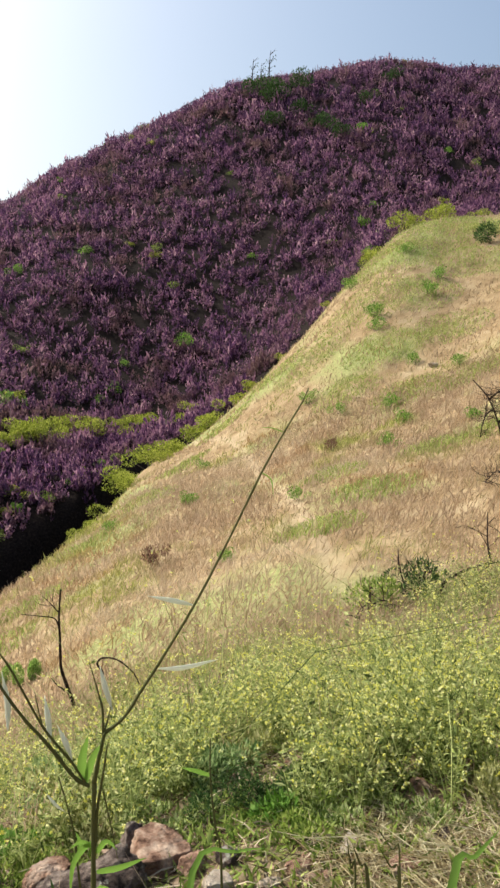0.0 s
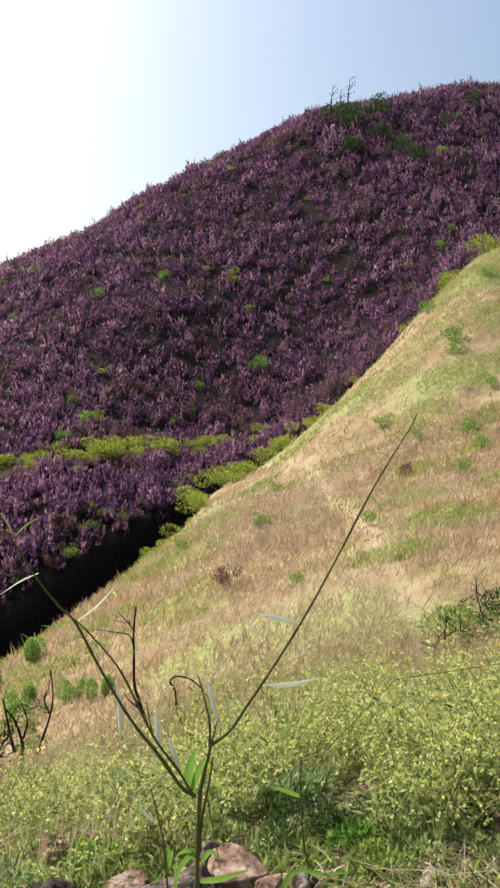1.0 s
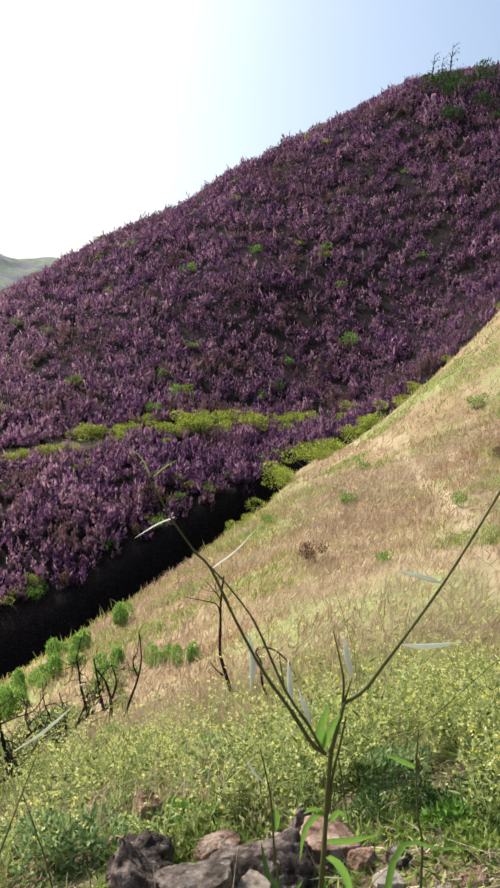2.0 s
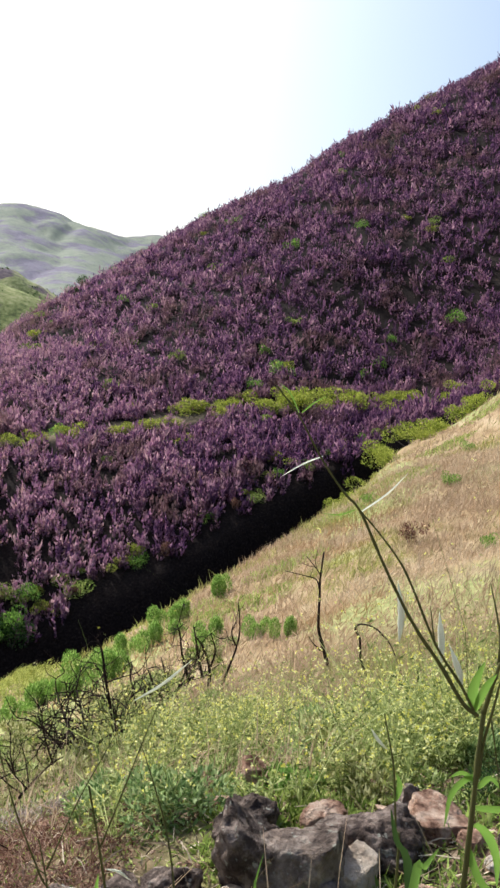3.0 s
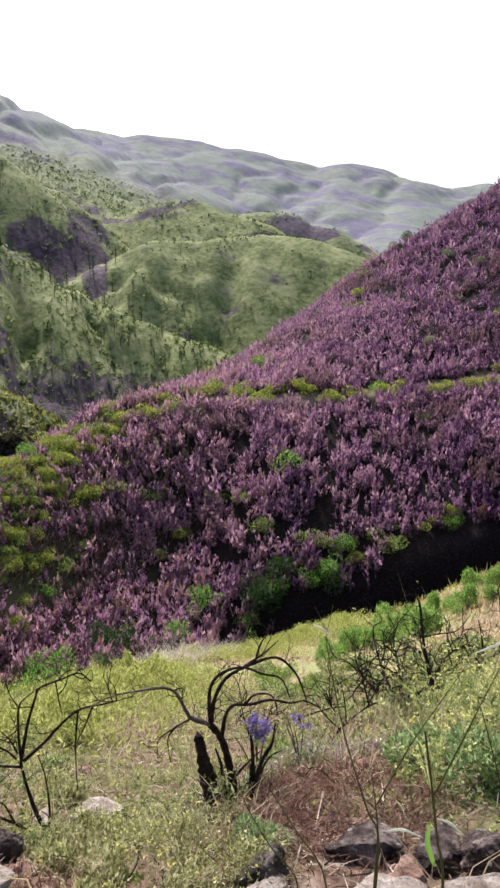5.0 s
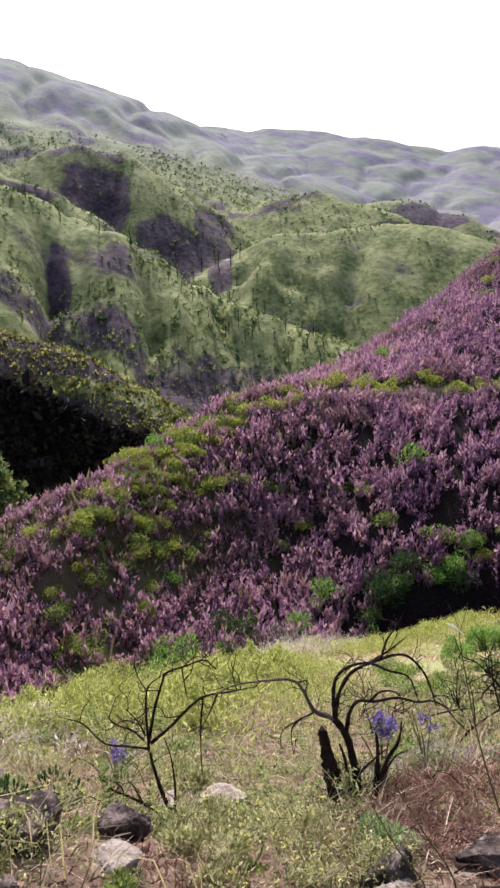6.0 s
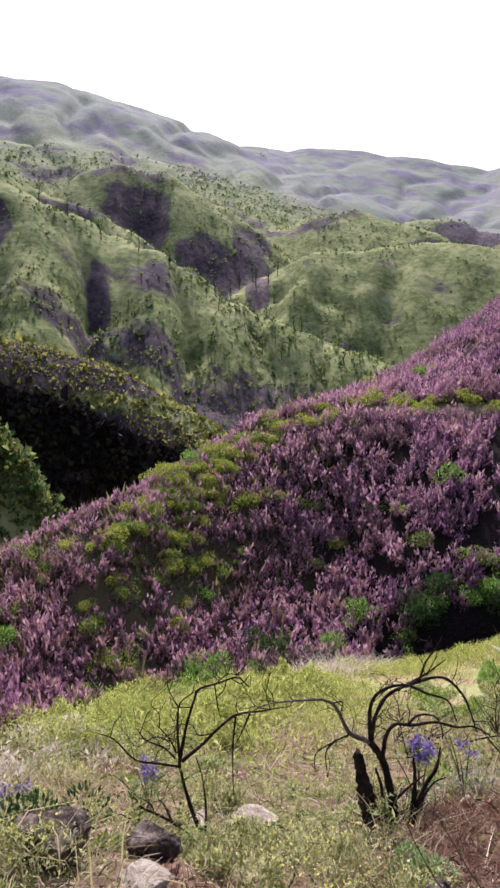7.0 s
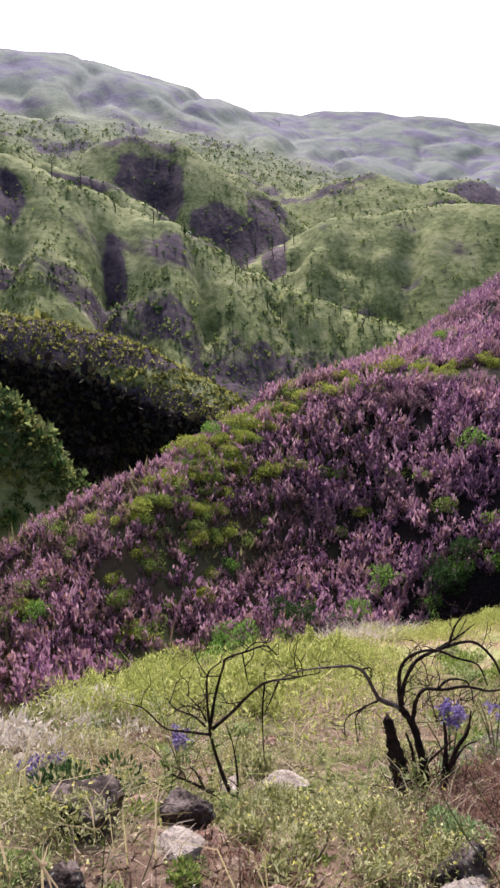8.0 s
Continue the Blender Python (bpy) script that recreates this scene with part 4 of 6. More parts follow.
def patch_of(name, label, material, spots, height, seed, per=260, wide=0.006, lean=0.5, category="grass"):
    """A soft stand of fine blades over a few spots: bearing, distance, radius."""
    g = np.random.default_rng(seed)
    px, py, ph = [], [], []
    for az, r, rad in spots:
        cx, cy = place(az, r)
        n = int(per * max(rad, 0.2) ** 1.3)
        a, q = g.uniform(0, 6.28, n), np.sqrt(g.uniform(0, 1, n))
        px.append(cx + np.cos(a) * q * rad)
        py.append(cy + np.sin(a) * q * rad)
        ph.append(height * (1 - 0.5 * q * q) * g.uniform(0.6, 1.2, n))
    x, y, h = np.concatenate(px), np.concatenate(py), np.concatenate(ph)
    a = on_ground(x, y, -0.02)
    d = g.normal(0, lean, (len(x), 2)) + [0.15, 0.0]
    b = a + np.stack([d[:, 0] * h * 0.3, d[:, 1] * h * 0.3, h * 0.65], 1)
    c = a + np.stack([d[:, 0] * h, d[:, 1] * h, h], 1)
    me = mesh_from(name, *strips(a, b, c, np.full(len(x), wide)), material)
    return tagged(new(name, me), label, category, kind="stuff")


build_mustard()
build_ground_weeds()
build_dead_twigs()
_q = np.random.default_rng(38)
BAND_NEAR = [(az, float(rim(SPUR, [az])[0]) * _q.uniform(0.80, 0.99), _q.uniform(0.35, 0.6)) for az in np.linspace(-71, -57, 20) + _q.normal(0, 0.4, 20)]
BAND_WIDE = [(az, float(rim(SPUR, [az])[0]) * _q.uniform(0.66 if az < -48 else 0.80, 0.99), _q.uniform(0.7, 1.4)) for az in np.linspace(-57, -35, 44) + _q.normal(0, 0.5, 44)]
patch_of("green_slope_grass", "yellow-green grass in patches on the dry slope", SLOPE_GREEN,
         [(8, 40, 2.4), (10.5, 44, 2.6), (13, 47, 2.8), (15.5, 43, 2.4), (12.2, 39, 2.0), (9.5, 34, 1.8), (14.4, 35, 1.8), (7, 31, 1.4), (4.4, 37, 1.8), (11.5, 29, 1.4), (16.5, 28, 1.5), (6.2, 20, 0.9), (5.4, 14.5, 0.9), (9.2, 17, 1.0), (13.5, 20, 1.0),
          (1.8, 40, 1.6), (-2, 38, 1.4), (-8, 28, 1.3), (-12, 25, 1.2), (-5, 33, 1.2), (-16, 19, 1.2), (-20, 16, 1.2), (-25, 17.5, 1.4), (-29, 18, 1.5), (-33, 17.5, 1.5), (16.8, 50, 2.4), (17.4, 20, 1.0), (11.6, 51, 2.4), (14.4, 54, 2.6), (8.6, 47, 2.0)], 0.20, 34, 620, 0.022, 0.6)
patch_of("pale_plume_grass", "pale feathery plumes of dry grass at the slope edge", PALE, [(-49.5, 13.0, 0.7), (-48.0, 14.1, 0.8), (-46.5, 15.4, 0.8), (-45.3, 16.5, 0.6), (-51.5, 11.6, 0.4)], 0.50, 32, 900, 0.010, 0.45)


def fuzz(name, label, material, spots, height, leaf, dense, seed, heads=0.0, category="weeds"):
    """A soft low tangle of small leaves over a few mounds: bearing, distance, radius."""
    q = np.random.default_rng(seed)
    px, py, ph = [], [], []
    for az, r, rad in spots:
        cx, cy = place(az, r)
        n = int(dense * rad * rad * 3)
        a, d = q.uniform(0, 6.28, n), np.abs(q.normal(0, 0.55, n))
        px.append(cx + np.cos(a) * d * rad)
        py.append(cy + np.sin(a) * d * rad)
        ph.append(np.clip(1.1 - 0.6 * d * d, 0.2, 1.0))
    x, y, h = np.concatenate(px), np.concatenate(py), np.concatenate(ph)
    lump = fbm(x * 4, y * 4, 3, seed + 1)
    keep = lump > -0.2
    x, y, h, lump = x[keep], y[keep], h[keep], lump[keep]
    n = len(x)
    base = on_ground(x, y, 0.0) + np.stack([np.zeros(n), np.zeros(n), q.uniform(0, 1, n) ** 0.7 * height * h * (0.6 + lump)], 1)
    way = unit(n) * 0.7 + [0.1, 0, 0.45]
    top = tagged(new(name, mesh_from(name, *leaves(base, way, leaf * q.uniform(0.5, 1.6, n), leaf * q.uniform(0.12, 0.32, n)), material)), label, category, kind="stuff")
    if heads:
        dots = np.repeat(base[q.uniform(0, 1, n) < heads] + [0, 0, 0.04], 3, axis=0)
        part("flower", mesh_from("flower", *leaves(dots, unit(len(dots)), q.uniform(0.006, 0.011, len(dots)), q.uniform(0.006, 0.010, len(dots))), YELLOW), top, "tiny pale yellow flower heads")


fuzz("pale_weeds", "pale green and straw weeds in a soft low tangle", FLUFF,
     [(-71.6, 2.26, 0.22), (-79, 2.4, 0.35), (-76, 3.0, 0.4), (-72, 3.4, 0.4), (-68, 3.1, 0.35), (-66, 3.8, 0.4), (-74, 2.2, 0.25), (-57.5, 2.75, 0.32), (-54, 2.6, 0.34), (-50.5, 2.4, 0.26), (-55.5, 2.25, 0.22), (-50.5, 2.1, 0.25), (-46, 2.15, 0.2), (-59, 3.9, 0.3), (-47, 4.2, 0.4), (-64.5, 4.6, 0.4), (-70, 4.0, 0.4), (-39, 3.8, 0.3), (-33, 4.0, 0.3)], 0.13, 0.022, 9000, 35, 0.02)
fuzz("lime_weeds", "soft lime-green weeds in a band on the slope edge", BAND, BAND_NEAR, 0.36, 0.036, 3000, 45, 0.012)
fuzz("lime_weeds", "soft lime-green weeds spreading down the lower slope", BAND, BAND_WIDE, 0.34, 0.062, 900, 47, 0.012)
fuzz("pale_dry_weeds", "pale feathery dry weeds at the slope edge", PALE, [(-71, 4.4, 0.5), (-75, 4.0, 0.45), (-69, 4.9, 0.4), (-78, 3.7, 0.45), (-73, 4.8, 0.4)], 0.22, 0.05, 1800, 46)
fuzz("seed_head_weeds", "greyish pink dry seed heads in a soft tangle", GREYPINK, [(-34, 3.7, 0.35), (-37, 3.9, 0.4), (-40, 3.7, 0.3), (-31.5, 4.2, 0.35), (-43.5, 3.6, 0.25), (-29, 3.6, 0.2)], 0.14, 0.022, 5200, 48)
patch_of("rusty_weeds", "rust-coloured dead weeds in low mats", RUST, [(-26.5, 3.2, 0.28), (-30, 2.9, 0.35), (-33.5, 3.3, 0.45), (-36, 3.0, 0.35), (-39, 2.9, 0.3), (-42.5, 2.7, 0.3), (-20.5, 3.6, 0.25), (-44.5, 3.0, 0.3), (-17, 3.3, 0.16), (-66.5, 4.4, 0.3), (-38, 2.32, 0.22), (-41, 2.4, 0.25), (-35, 2.4, 0.2), (-47.5, 2.2, 0.2), (-60, 2.12, 0.2), (-44, 2.45, 0.25), (-32.5, 2.6, 0.2)], 0.075, 33, 2300, 0.005, 1.0, "weeds")


patch_of("dry_straw", "pale dry straw lying flat in front of the mustard", WHEAT, [(12, 2.42, 0.34), (16.5, 2.5, 0.36), (8.5, 2.32, 0.26), (14, 2.2, 0.3), (19, 2.3, 0.3)], 0.07, 36, 2400, 0.005, 1.6)
patch_of("wheat_grass", "pale wheat-coloured grass leaning in loose tufts", WHEAT, [(-77, 2.9, 0.4), (-73, 3.3, 0.4), (-69.5, 3.7, 0.35), (-74.5, 2.4, 0.3), (-66, 3.3, 0.25), (-80, 3.3, 0.4), (-47.5, 2.55, 0.2), (-50, 3.1, 0.2)], 0.20, 37, 620, 0.004, 0.7)


# ---- stones ----
def boulder(seed, sx, sy, sz, rough=0.28, cuts=5, slab=False):
    """An uneven broken stone: a ball cut by flat faces and weathered."""
    g = np.random.default_rng(seed)
    bm = bmesh.new()
    bmesh.ops.create_icosphere(bm, subdivisions=5, radius=1.0)
    planes = [(Vector(p).normalized(), g.uniform(0.5, 0.8)) for p in g.normal(size=(cuts + 3, 3))]
    if slab:
        planes += [(Vector((0.12, -0.2, 1)).normalized(), 0.38), (Vector((0.2, -1, 0.25)).normalized(), 0.5)]
    for v in bm.verts:
        p = v.co.copy()
        for nrm, d in planes:
            over = p.dot(nrm) - d
            if over > 0:
                p -= nrm * over * 0.97
        q = p * 1.7 + Vector((seed * 3.1, seed * 1.7, 0))
        ridge = 1 - abs(noise.noise(q * 2.3)) * 2
        p *= 1 + rough * (noise.fractal(q, 0.9, 2.1, 5) * 0.5 - 0.22 * max(0.0, ridge) ** 3) + 0.05 * noise.noise(q * 9) + 0.025 * noise.noise(q * 21)
        v.co = Vector((p.x * sx, p.y * sy, p.z * sz))
    me = bpy.data.meshes.new("rock")
    bm.to_mesh(me)
    bm.free()
    me.polygons.foreach_set("use_smooth", np.full(len(me.polygons), True))
    return me


# bearing, distance, half sizes, kind of stone, turn, how far it stands proud
ROCKS = [
    (-6.6, 2.48, 0.165, 0.13, 0.11, "pink", 20, 0.03), (-12.6, 2.18, 0.11, 0.09, 0.10, "cream", 50, 0.06), (-8.6, 2.6, 0.06, 0.05, 0.07, "dark", 70, 0.05), (-4.0, 2.42, 0.07, 0.06, 0.05, "pink", 60, 0.02), (-2.2, 2.30, 0.06, 0.05, 0.04, "cream", 10, 0.02), (-9.5, 2.45, 0.10, 0.08, 0.08, "pink", 110, 0.03),
    (-11.4, 2.34, 0.17, 0.13, 0.16, "dark", 0, 0.06), (-16.6, 2.16, 0.19, 0.15, 0.19, "tan", 40, 0.07), (-21.4, 2.20, 0.18, 0.15, 0.21, "dark", 15, 0.09), (-20.8, 2.52, 0.17, 0.13, 0.12, "dark", 75, 0.03), (-14.6, 2.55, 0.10, 0.09, 0.10, "pink", 15, 0.04),
    (-20.0, 3.02, 0.08, 0.07, 0.12, "pink", 5, 0.06), (-27.0, 2.20, 0.12, 0.10, 0.08, "dark", 30, 0.03), (-31.0, 2.25, 0.12, 0.09, 0.06, "dark", 80, 0.03), (-36.5, 2.26, 0.13, 0.10, 0.06, "dark", 12, 0.03),
    (-33.5, 2.08, 0.09, 0.07, 0.05, "pink", 44, 0.03), (-26.0, 1.98, 0.26, 0.11, 0.09, "cream", 20, 0.04), (-35.5, 1.98, 0.15, 0.10, 0.05, "cream", 5, 0.02), (-44.3, 2.10, 0.09, 0.08, 0.08, "dark", 33, 0.04),
    (-44.6, 1.96, 0.13, 0.08, 0.05, "cream", 70, 0.02), (-64.3, 2.46, 0.10, 0.08, 0.08, "dark", 10, 0.05), (-64.8, 2.17, 0.10, 0.08, 0.035, "cream", 25, 0.02), (-67.5, 2.62, 0.07, 0.06, 0.05, "pink", 80, 0.03),
    (-56.0, 3.45, 0.15, 0.10, 0.06, "cream", 15, 0.03), (-71.6, 2.28, 0.18, 0.15, 0.10, "dark", 50, 0.04), (-73.5, 1.95, 0.07, 0.06, 0.05, "dark", 5, 0.02), (-60.5, 3.30, 0.10, 0.08, 0.05, "cream", 65, 0.02),
    (-75.5, 3.55, 0.13, 0.10, 0.05, "cream", 10, 0.02), (-58.8, 1.95, 0.07, 0.05, 0.04, "pink", 10, 0.02), (-14.8, 2.05, 0.08, 0.07, 0.07, "dark", 20, 0.02), (-7.5, 2.12, 0.09, 0.06, 0.05, "pink", 0, 0.01), (4.5, 2.36, 0.07, 0.05, 0.04, "pink", 40, 0.01), (8.5, 2.48, 0.06, 0.05, 0.035, "cream", 70, 0.01), (12.5, 2.36, 0.08, 0.06, 0.04, "pink", 15, 0.01), (-1.0, 2.44, 0.05, 0.045, 0.04, "dark", 15, 0.015), (15.5, 2.55, 0.05, 0.04, 0.03, "dark", 5, 0.01), (2.0, 2.28, 0.05, 0.04, 0.03, "cream", 25, 0.01),
]
STONES = {"pink": (PINK_STONE, "pinkish brown broken sandstone among weeds"), "dark": (DARK_STONE, "dark weathered stone with pale lichen in the soil"), "tan": (TAN_STONE, "rounded tan stone with pale lichen beside a dark rock"), "cream": (CREAM_STONE, "flat cream sandstone slab half buried in soil")}
for k, (az, r, sx, sy, sz, kind, turn, proud) in enumerate(ROCKS):
    x, y = place(az, r)
    me = boulder(k + 3, sx, sy, sz, 0.36 if kind == "dark" else 0.16, 12, kind in ("pink", "cream"))
    me.materials.append(STONES[kind][0])
    rock = tagged(new("rock", me), STONES[kind][1], "rock", "rocks beside the walk")
    rock.matrix_basis = pose(x, y, float(ground_z(x, y)) + proud, 0, 0, turn - az)


def build_pebbles():
    az, r, x, y = weed_zone(41, 2600, -84, 28, 1.3, 5.0)
    g = fbm(x * 0.9, y * 0.9, 3, 71) < 0.25
    x, y = x[g], y[g]
    n = len(x)
    s = RNG.gamma(1.6, 0.006, n) + 0.005
    c = on_ground(x, y, 0.0)
    up = np.stack([RNG.normal(0, 0.4, n), RNG.normal(0, 0.4, n), np.ones(n)], 1) * s[:, None]
    v, f, _ = spindles(c - up * 0.6, c + up * 0.8, s * 2.6, 6)
    tagged(new("pebbles", mesh_from("pebbles", v, f, PINK_STONE)), "loose pebbles and crumbs of stone on the soil", "pebbles", kind="stuff")


build_pebbles()

# ---- burnt shrubs ----
# each limb: foot and tip radius, then its run to the right and up, all in centimetres
MAIN_BRANCHES = [
    (2.6, 1.9, [(0.0, 0.0), (1.2, 11.6), (0.0, 20.3), (-4.9, 37.6), (-10.9, 46.3)]),
    (1.2, 0.35, [(-10.9, 46.3), (-12.1, 57.9), (-10.9, 69.5), (-4.9, 76.7), (4.9, 78.8), (14.6, 75.3), (24.3, 72.4), (29.1, 62.3)]),
    (1.3, 0.35, [(-10.7, 49.2), (-9.2, 60.8), (-3.6, 70.9), (7.3, 78.2), (21.9, 81.6), (31.6, 73.8), (36.4, 63.7), (39.3, 55.0)]),
    (0.9, 0.25, [(0.0, 73.8), (9.7, 79.6), (15.8, 84.0), (23.1, 89.8)]),
    (0.7, 0.2, [(10.9, 79.6), (13.4, 89.8), (18.2, 98.4), (20.6, 104.2)]),
    (1.2, 0.4, [(-4.9, 40.5), (-3.9, 50.7), (0.0, 57.9), (8.5, 59.1), (19.4, 61.4), (29.1, 60.2), (36.4, 61.4), (44.4, 57.9)]),
    (0.7, 0.25, [(6.1, 59.1), (10.9, 64.3), (18.2, 64.3), (21.9, 59.4), (23.1, 52.1)]),
    (1.4, 0.7, [(-10.9, 46.3), (-20.6, 50.4), (-23.1, 53.6), (-29.1, 65.1), (-35.2, 68.0)]),
    (0.8, 0.3, [(-35.2, 68.0), (-43.7, 66.6), (-53.4, 65.7), (-63.1, 63.1), (-72.8, 57.0)]),
    (0.6, 0.2, [(-21.9, 49.8), (-29.1, 44.9), (-37.6, 37.1), (-38.1, 26.1)]),
    (0.6, 0.2, [(-27.9, 46.3), (-32.8, 37.6), (-31.6, 23.2)]),
    (0.5, 0.2, [(-29.6, 66.6), (-25.5, 67.2), (-26.2, 60.8)]),
    (0.8, 0.3, [(0.0, 15.9), (8.5, 27.5), (14.6, 34.7)]),
    (2.0, 0.6, [(9.7, 2.0), (10.9, 20.3), (10.9, 31.8), (9.7, 40.5)]),
    (1.7, 0.4, [(9.7, 6.0), (15.8, 27.5), (20.6, 37.6), (21.9, 49.2)]),
    (0.8, 0.25, [(13.4, 17.4), (19.4, 29.0), (25.5, 32.4)]),
    (1.4, 0.5, [(-2.4, 2.0), (-4.9, 26.1), (-8.5, 39.1)]),
]
MAIN_STUB = [(-7.8, 4.3), (-10.9, 14.5), (-13.4, 26.1), (-15.8, 37.6), (-17.0, 43.4)]
SECOND_BRANCHES = [
    (1.2, 0.7, [(0.0, 0.0), (-1.5, 9.3), (-5.1, 20.0), (-8.2, 33.3)]),
    (0.8, 0.25, [(-8.2, 33.3), (-8.8, 46.6), (-8.8, 55.9), (-7.7, 62.6), (-2.9, 66.6)]),
    (0.8, 0.3, [(-8.2, 35.9), (-5.5, 49.3), (-2.2, 59.9), (-0.7, 63.1), (7.7, 64.7), (14.3, 66.3), (18.8, 62.6)]),
    (0.9, 0.3, [(-7.3, 35.9), (0.0, 42.6), (7.7, 50.6), (14.3, 55.1), (23.2, 56.2), (30.9, 57.2)]),
    (0.7, 0.2, [(-8.2, 33.3), (-16.6, 34.6), (-25.4, 35.9), (-33.1, 43.9), (-39.7, 47.1)]),
    (0.6, 0.2, [(-9.9, 37.3), (-14.3, 41.8), (-21.0, 44.5), (-24.3, 49.3)]),
    (0.5, 0.2, [(-9.5, 39.9), (-12.1, 46.6), (-16.6, 53.3)]),
    (0.9, 0.3, [(-1.1, 4.0), (-9.9, 12.0), (-16.6, 17.3), (-23.6, 22.6), (-25.8, 30.6)]),
    (0.6, 0.2, [(-11.0, 12.5), (-14.3, 20.0), (-16.6, 22.6)]),
    (0.6, 0.2, [(1.5, 6.7), (1.5, 20.0), (0.0, 33.3), (-2.2, 41.3)]),
    (0.5, 0.2, [(13.2, 54.6), (12.1, 43.9), (12.1, 30.6), (12.6, 20.0)]),
    (0.4, 0.15, [(5.5, 63.9), (6.6, 55.9), (7.7, 50.6)]),
    (0.5, 0.15, [(18.8, 56.2), (15.5, 46.6), (13.2, 41.3)]),
]
POLE_BRANCHES = [
    (6, 2.5, [(0.0, 0.0), (-13.2, 39.3), (-21.2, 67.9), (-22.5, 110.7), (-23.8, 146.4), (-21.2, 187.9)]),
    (2.5, 1, [(-23.2, 125.0), (-29.8, 142.9), (-49.7, 147.9), (-79.5, 152.1)]),
    (2, 1, [(-22.5, 150.0), (-33.1, 164.3), (-47.7, 180.7)]),
    (3, 1, [(-14.6, 28.6), (-26.5, 37.9), (-35.8, 49.3)]),
]
HOOK_BRANCHES = [
    (2.8, 1.2, [(0.0, 0.0), (-9.1, 19.5), (-12.1, 42.3), (-17.5, 52.1), (-12.1, 57.9), (3.0, 55.3), (18.1, 42.3), (25.9, 28.0)]),
]
FORK_BRANCHES = [
    (5, 2, [(0.0, 0.0), (0.0, 32.2), (-8.8, 60.4), (-19.9, 76.5)]),
    (4, 1.5, [(-8.8, 20.1), (-14.7, 44.3), (-19.9, 68.5), (-23.5, 84.6)]),
    (3, 1, [(1.5, 36.2), (5.9, 60.4), (-1.5, 84.6)]),
]
WISHBONE_BRANCHES = [
    (4, 1.5, [(0.0, 0.0), (7.4, 24.2), (16.2, 52.4), (19.9, 76.5), (16.9, 108.7)]),
    (2.5, 1, [(15.5, 56.4), (9.6, 72.5), (14.7, 88.6)]),
]
TANGLE_BRANCHES = [
    (4.5, 2.5, [(0.0, 0.0), (8.3, 21.5), (19.3, 33.8), (33.1, 46.1), (44.2, 52.2)]),
    (3, 1, [(13.8, 30.7), (2.8, 49.1), (-5.5, 70.6)]),
    (3, 1, [(38.6, 47.9), (30.4, 76.8), (26.5, 101.3), (23.2, 110.5)]),
    (2.5, 1, [(16.6, 33.8), (13.8, 55.3), (8.3, 76.8)]),
    (2.5, 1, [(11.0, 24.6), (-5.5, 36.8), (-16.6, 49.1)]),
    (2.5, 0.8, [(35.9, 47.9), (44.2, 67.5), (52.4, 76.8)]),
    (3, 1, [(-2.8, -3.1), (-27.6, 3.1), (-49.7, 9.2), (-69.0, 21.5)]),
    (2.5, 1, [(-11.0, -3.1), (-24.8, 18.4), (-38.6, 33.8)]),
    (2.0, 0.8, [(-22.1, 3.1), (-27.6, -15.4), (-11.0, -30.7)]),
    (2, 0.7, [(24.8, 36.8), (33.1, 61.4), (38.6, 86.0)]),
]
LOW_BRANCHES = [
    (4, 1.6, [(0.0, 0.0), (-1.8, 22.1), (0.0, 44.2)]),
    (3, 1, [(3.0, -1.9), (-9.1, 6.3), (-25.9, 12.6)]),
    (2.5, 1, [(-3.0, 18.9), (9.1, 28.4), (21.1, 28.4)]),
]
SPRAWL_BRANCHES = [
    (4.5, 2, [(0.0, 0.0), (6.6, 20.6), (26.5, 34.3), (53.0, 44.6), (72.8, 48.0)]),
    (3, 1, [(19.9, 32.2), (29.8, 17.1), (34.4, -3.4)]),
    (3, 1, [(58.3, 44.6), (53.0, 68.6), (51.7, 102.8)]),
    (2.5, 1, [(-13.2, 3.4), (-16.6, 27.4), (-11.9, 41.1)]),
    (2.5, 1, [(-36.4, 6.9), (-45.0, 34.3), (-47.7, 54.8)]),
    (3, 1, [(0.0, 3.4), (-19.9, 6.9), (-39.7, 17.1)]),
]
EDGE_BRANCHES = [
    (5, 2, [(15.5, -10.4), (5.2, 52.0), (-5.2, 114.4), (-25.8, 166.4), (-54.6, 199.7)]),
    (4, 1.5, [(-7.2, 124.8), (5.2, 145.6), (25.8, 166.4)]),
    (3, 1, [(10.3, 31.2), (-7.2, 41.6), (-25.8, 20.8)]),
    (3, 1.2, [(-15.5, 150.8), (-30.9, 135.2), (-38.1, 98.8)]),
    (3, 1, [(-25.8, 166.4), (-5.2, 182.1), (20.6, 187.3)]),
]
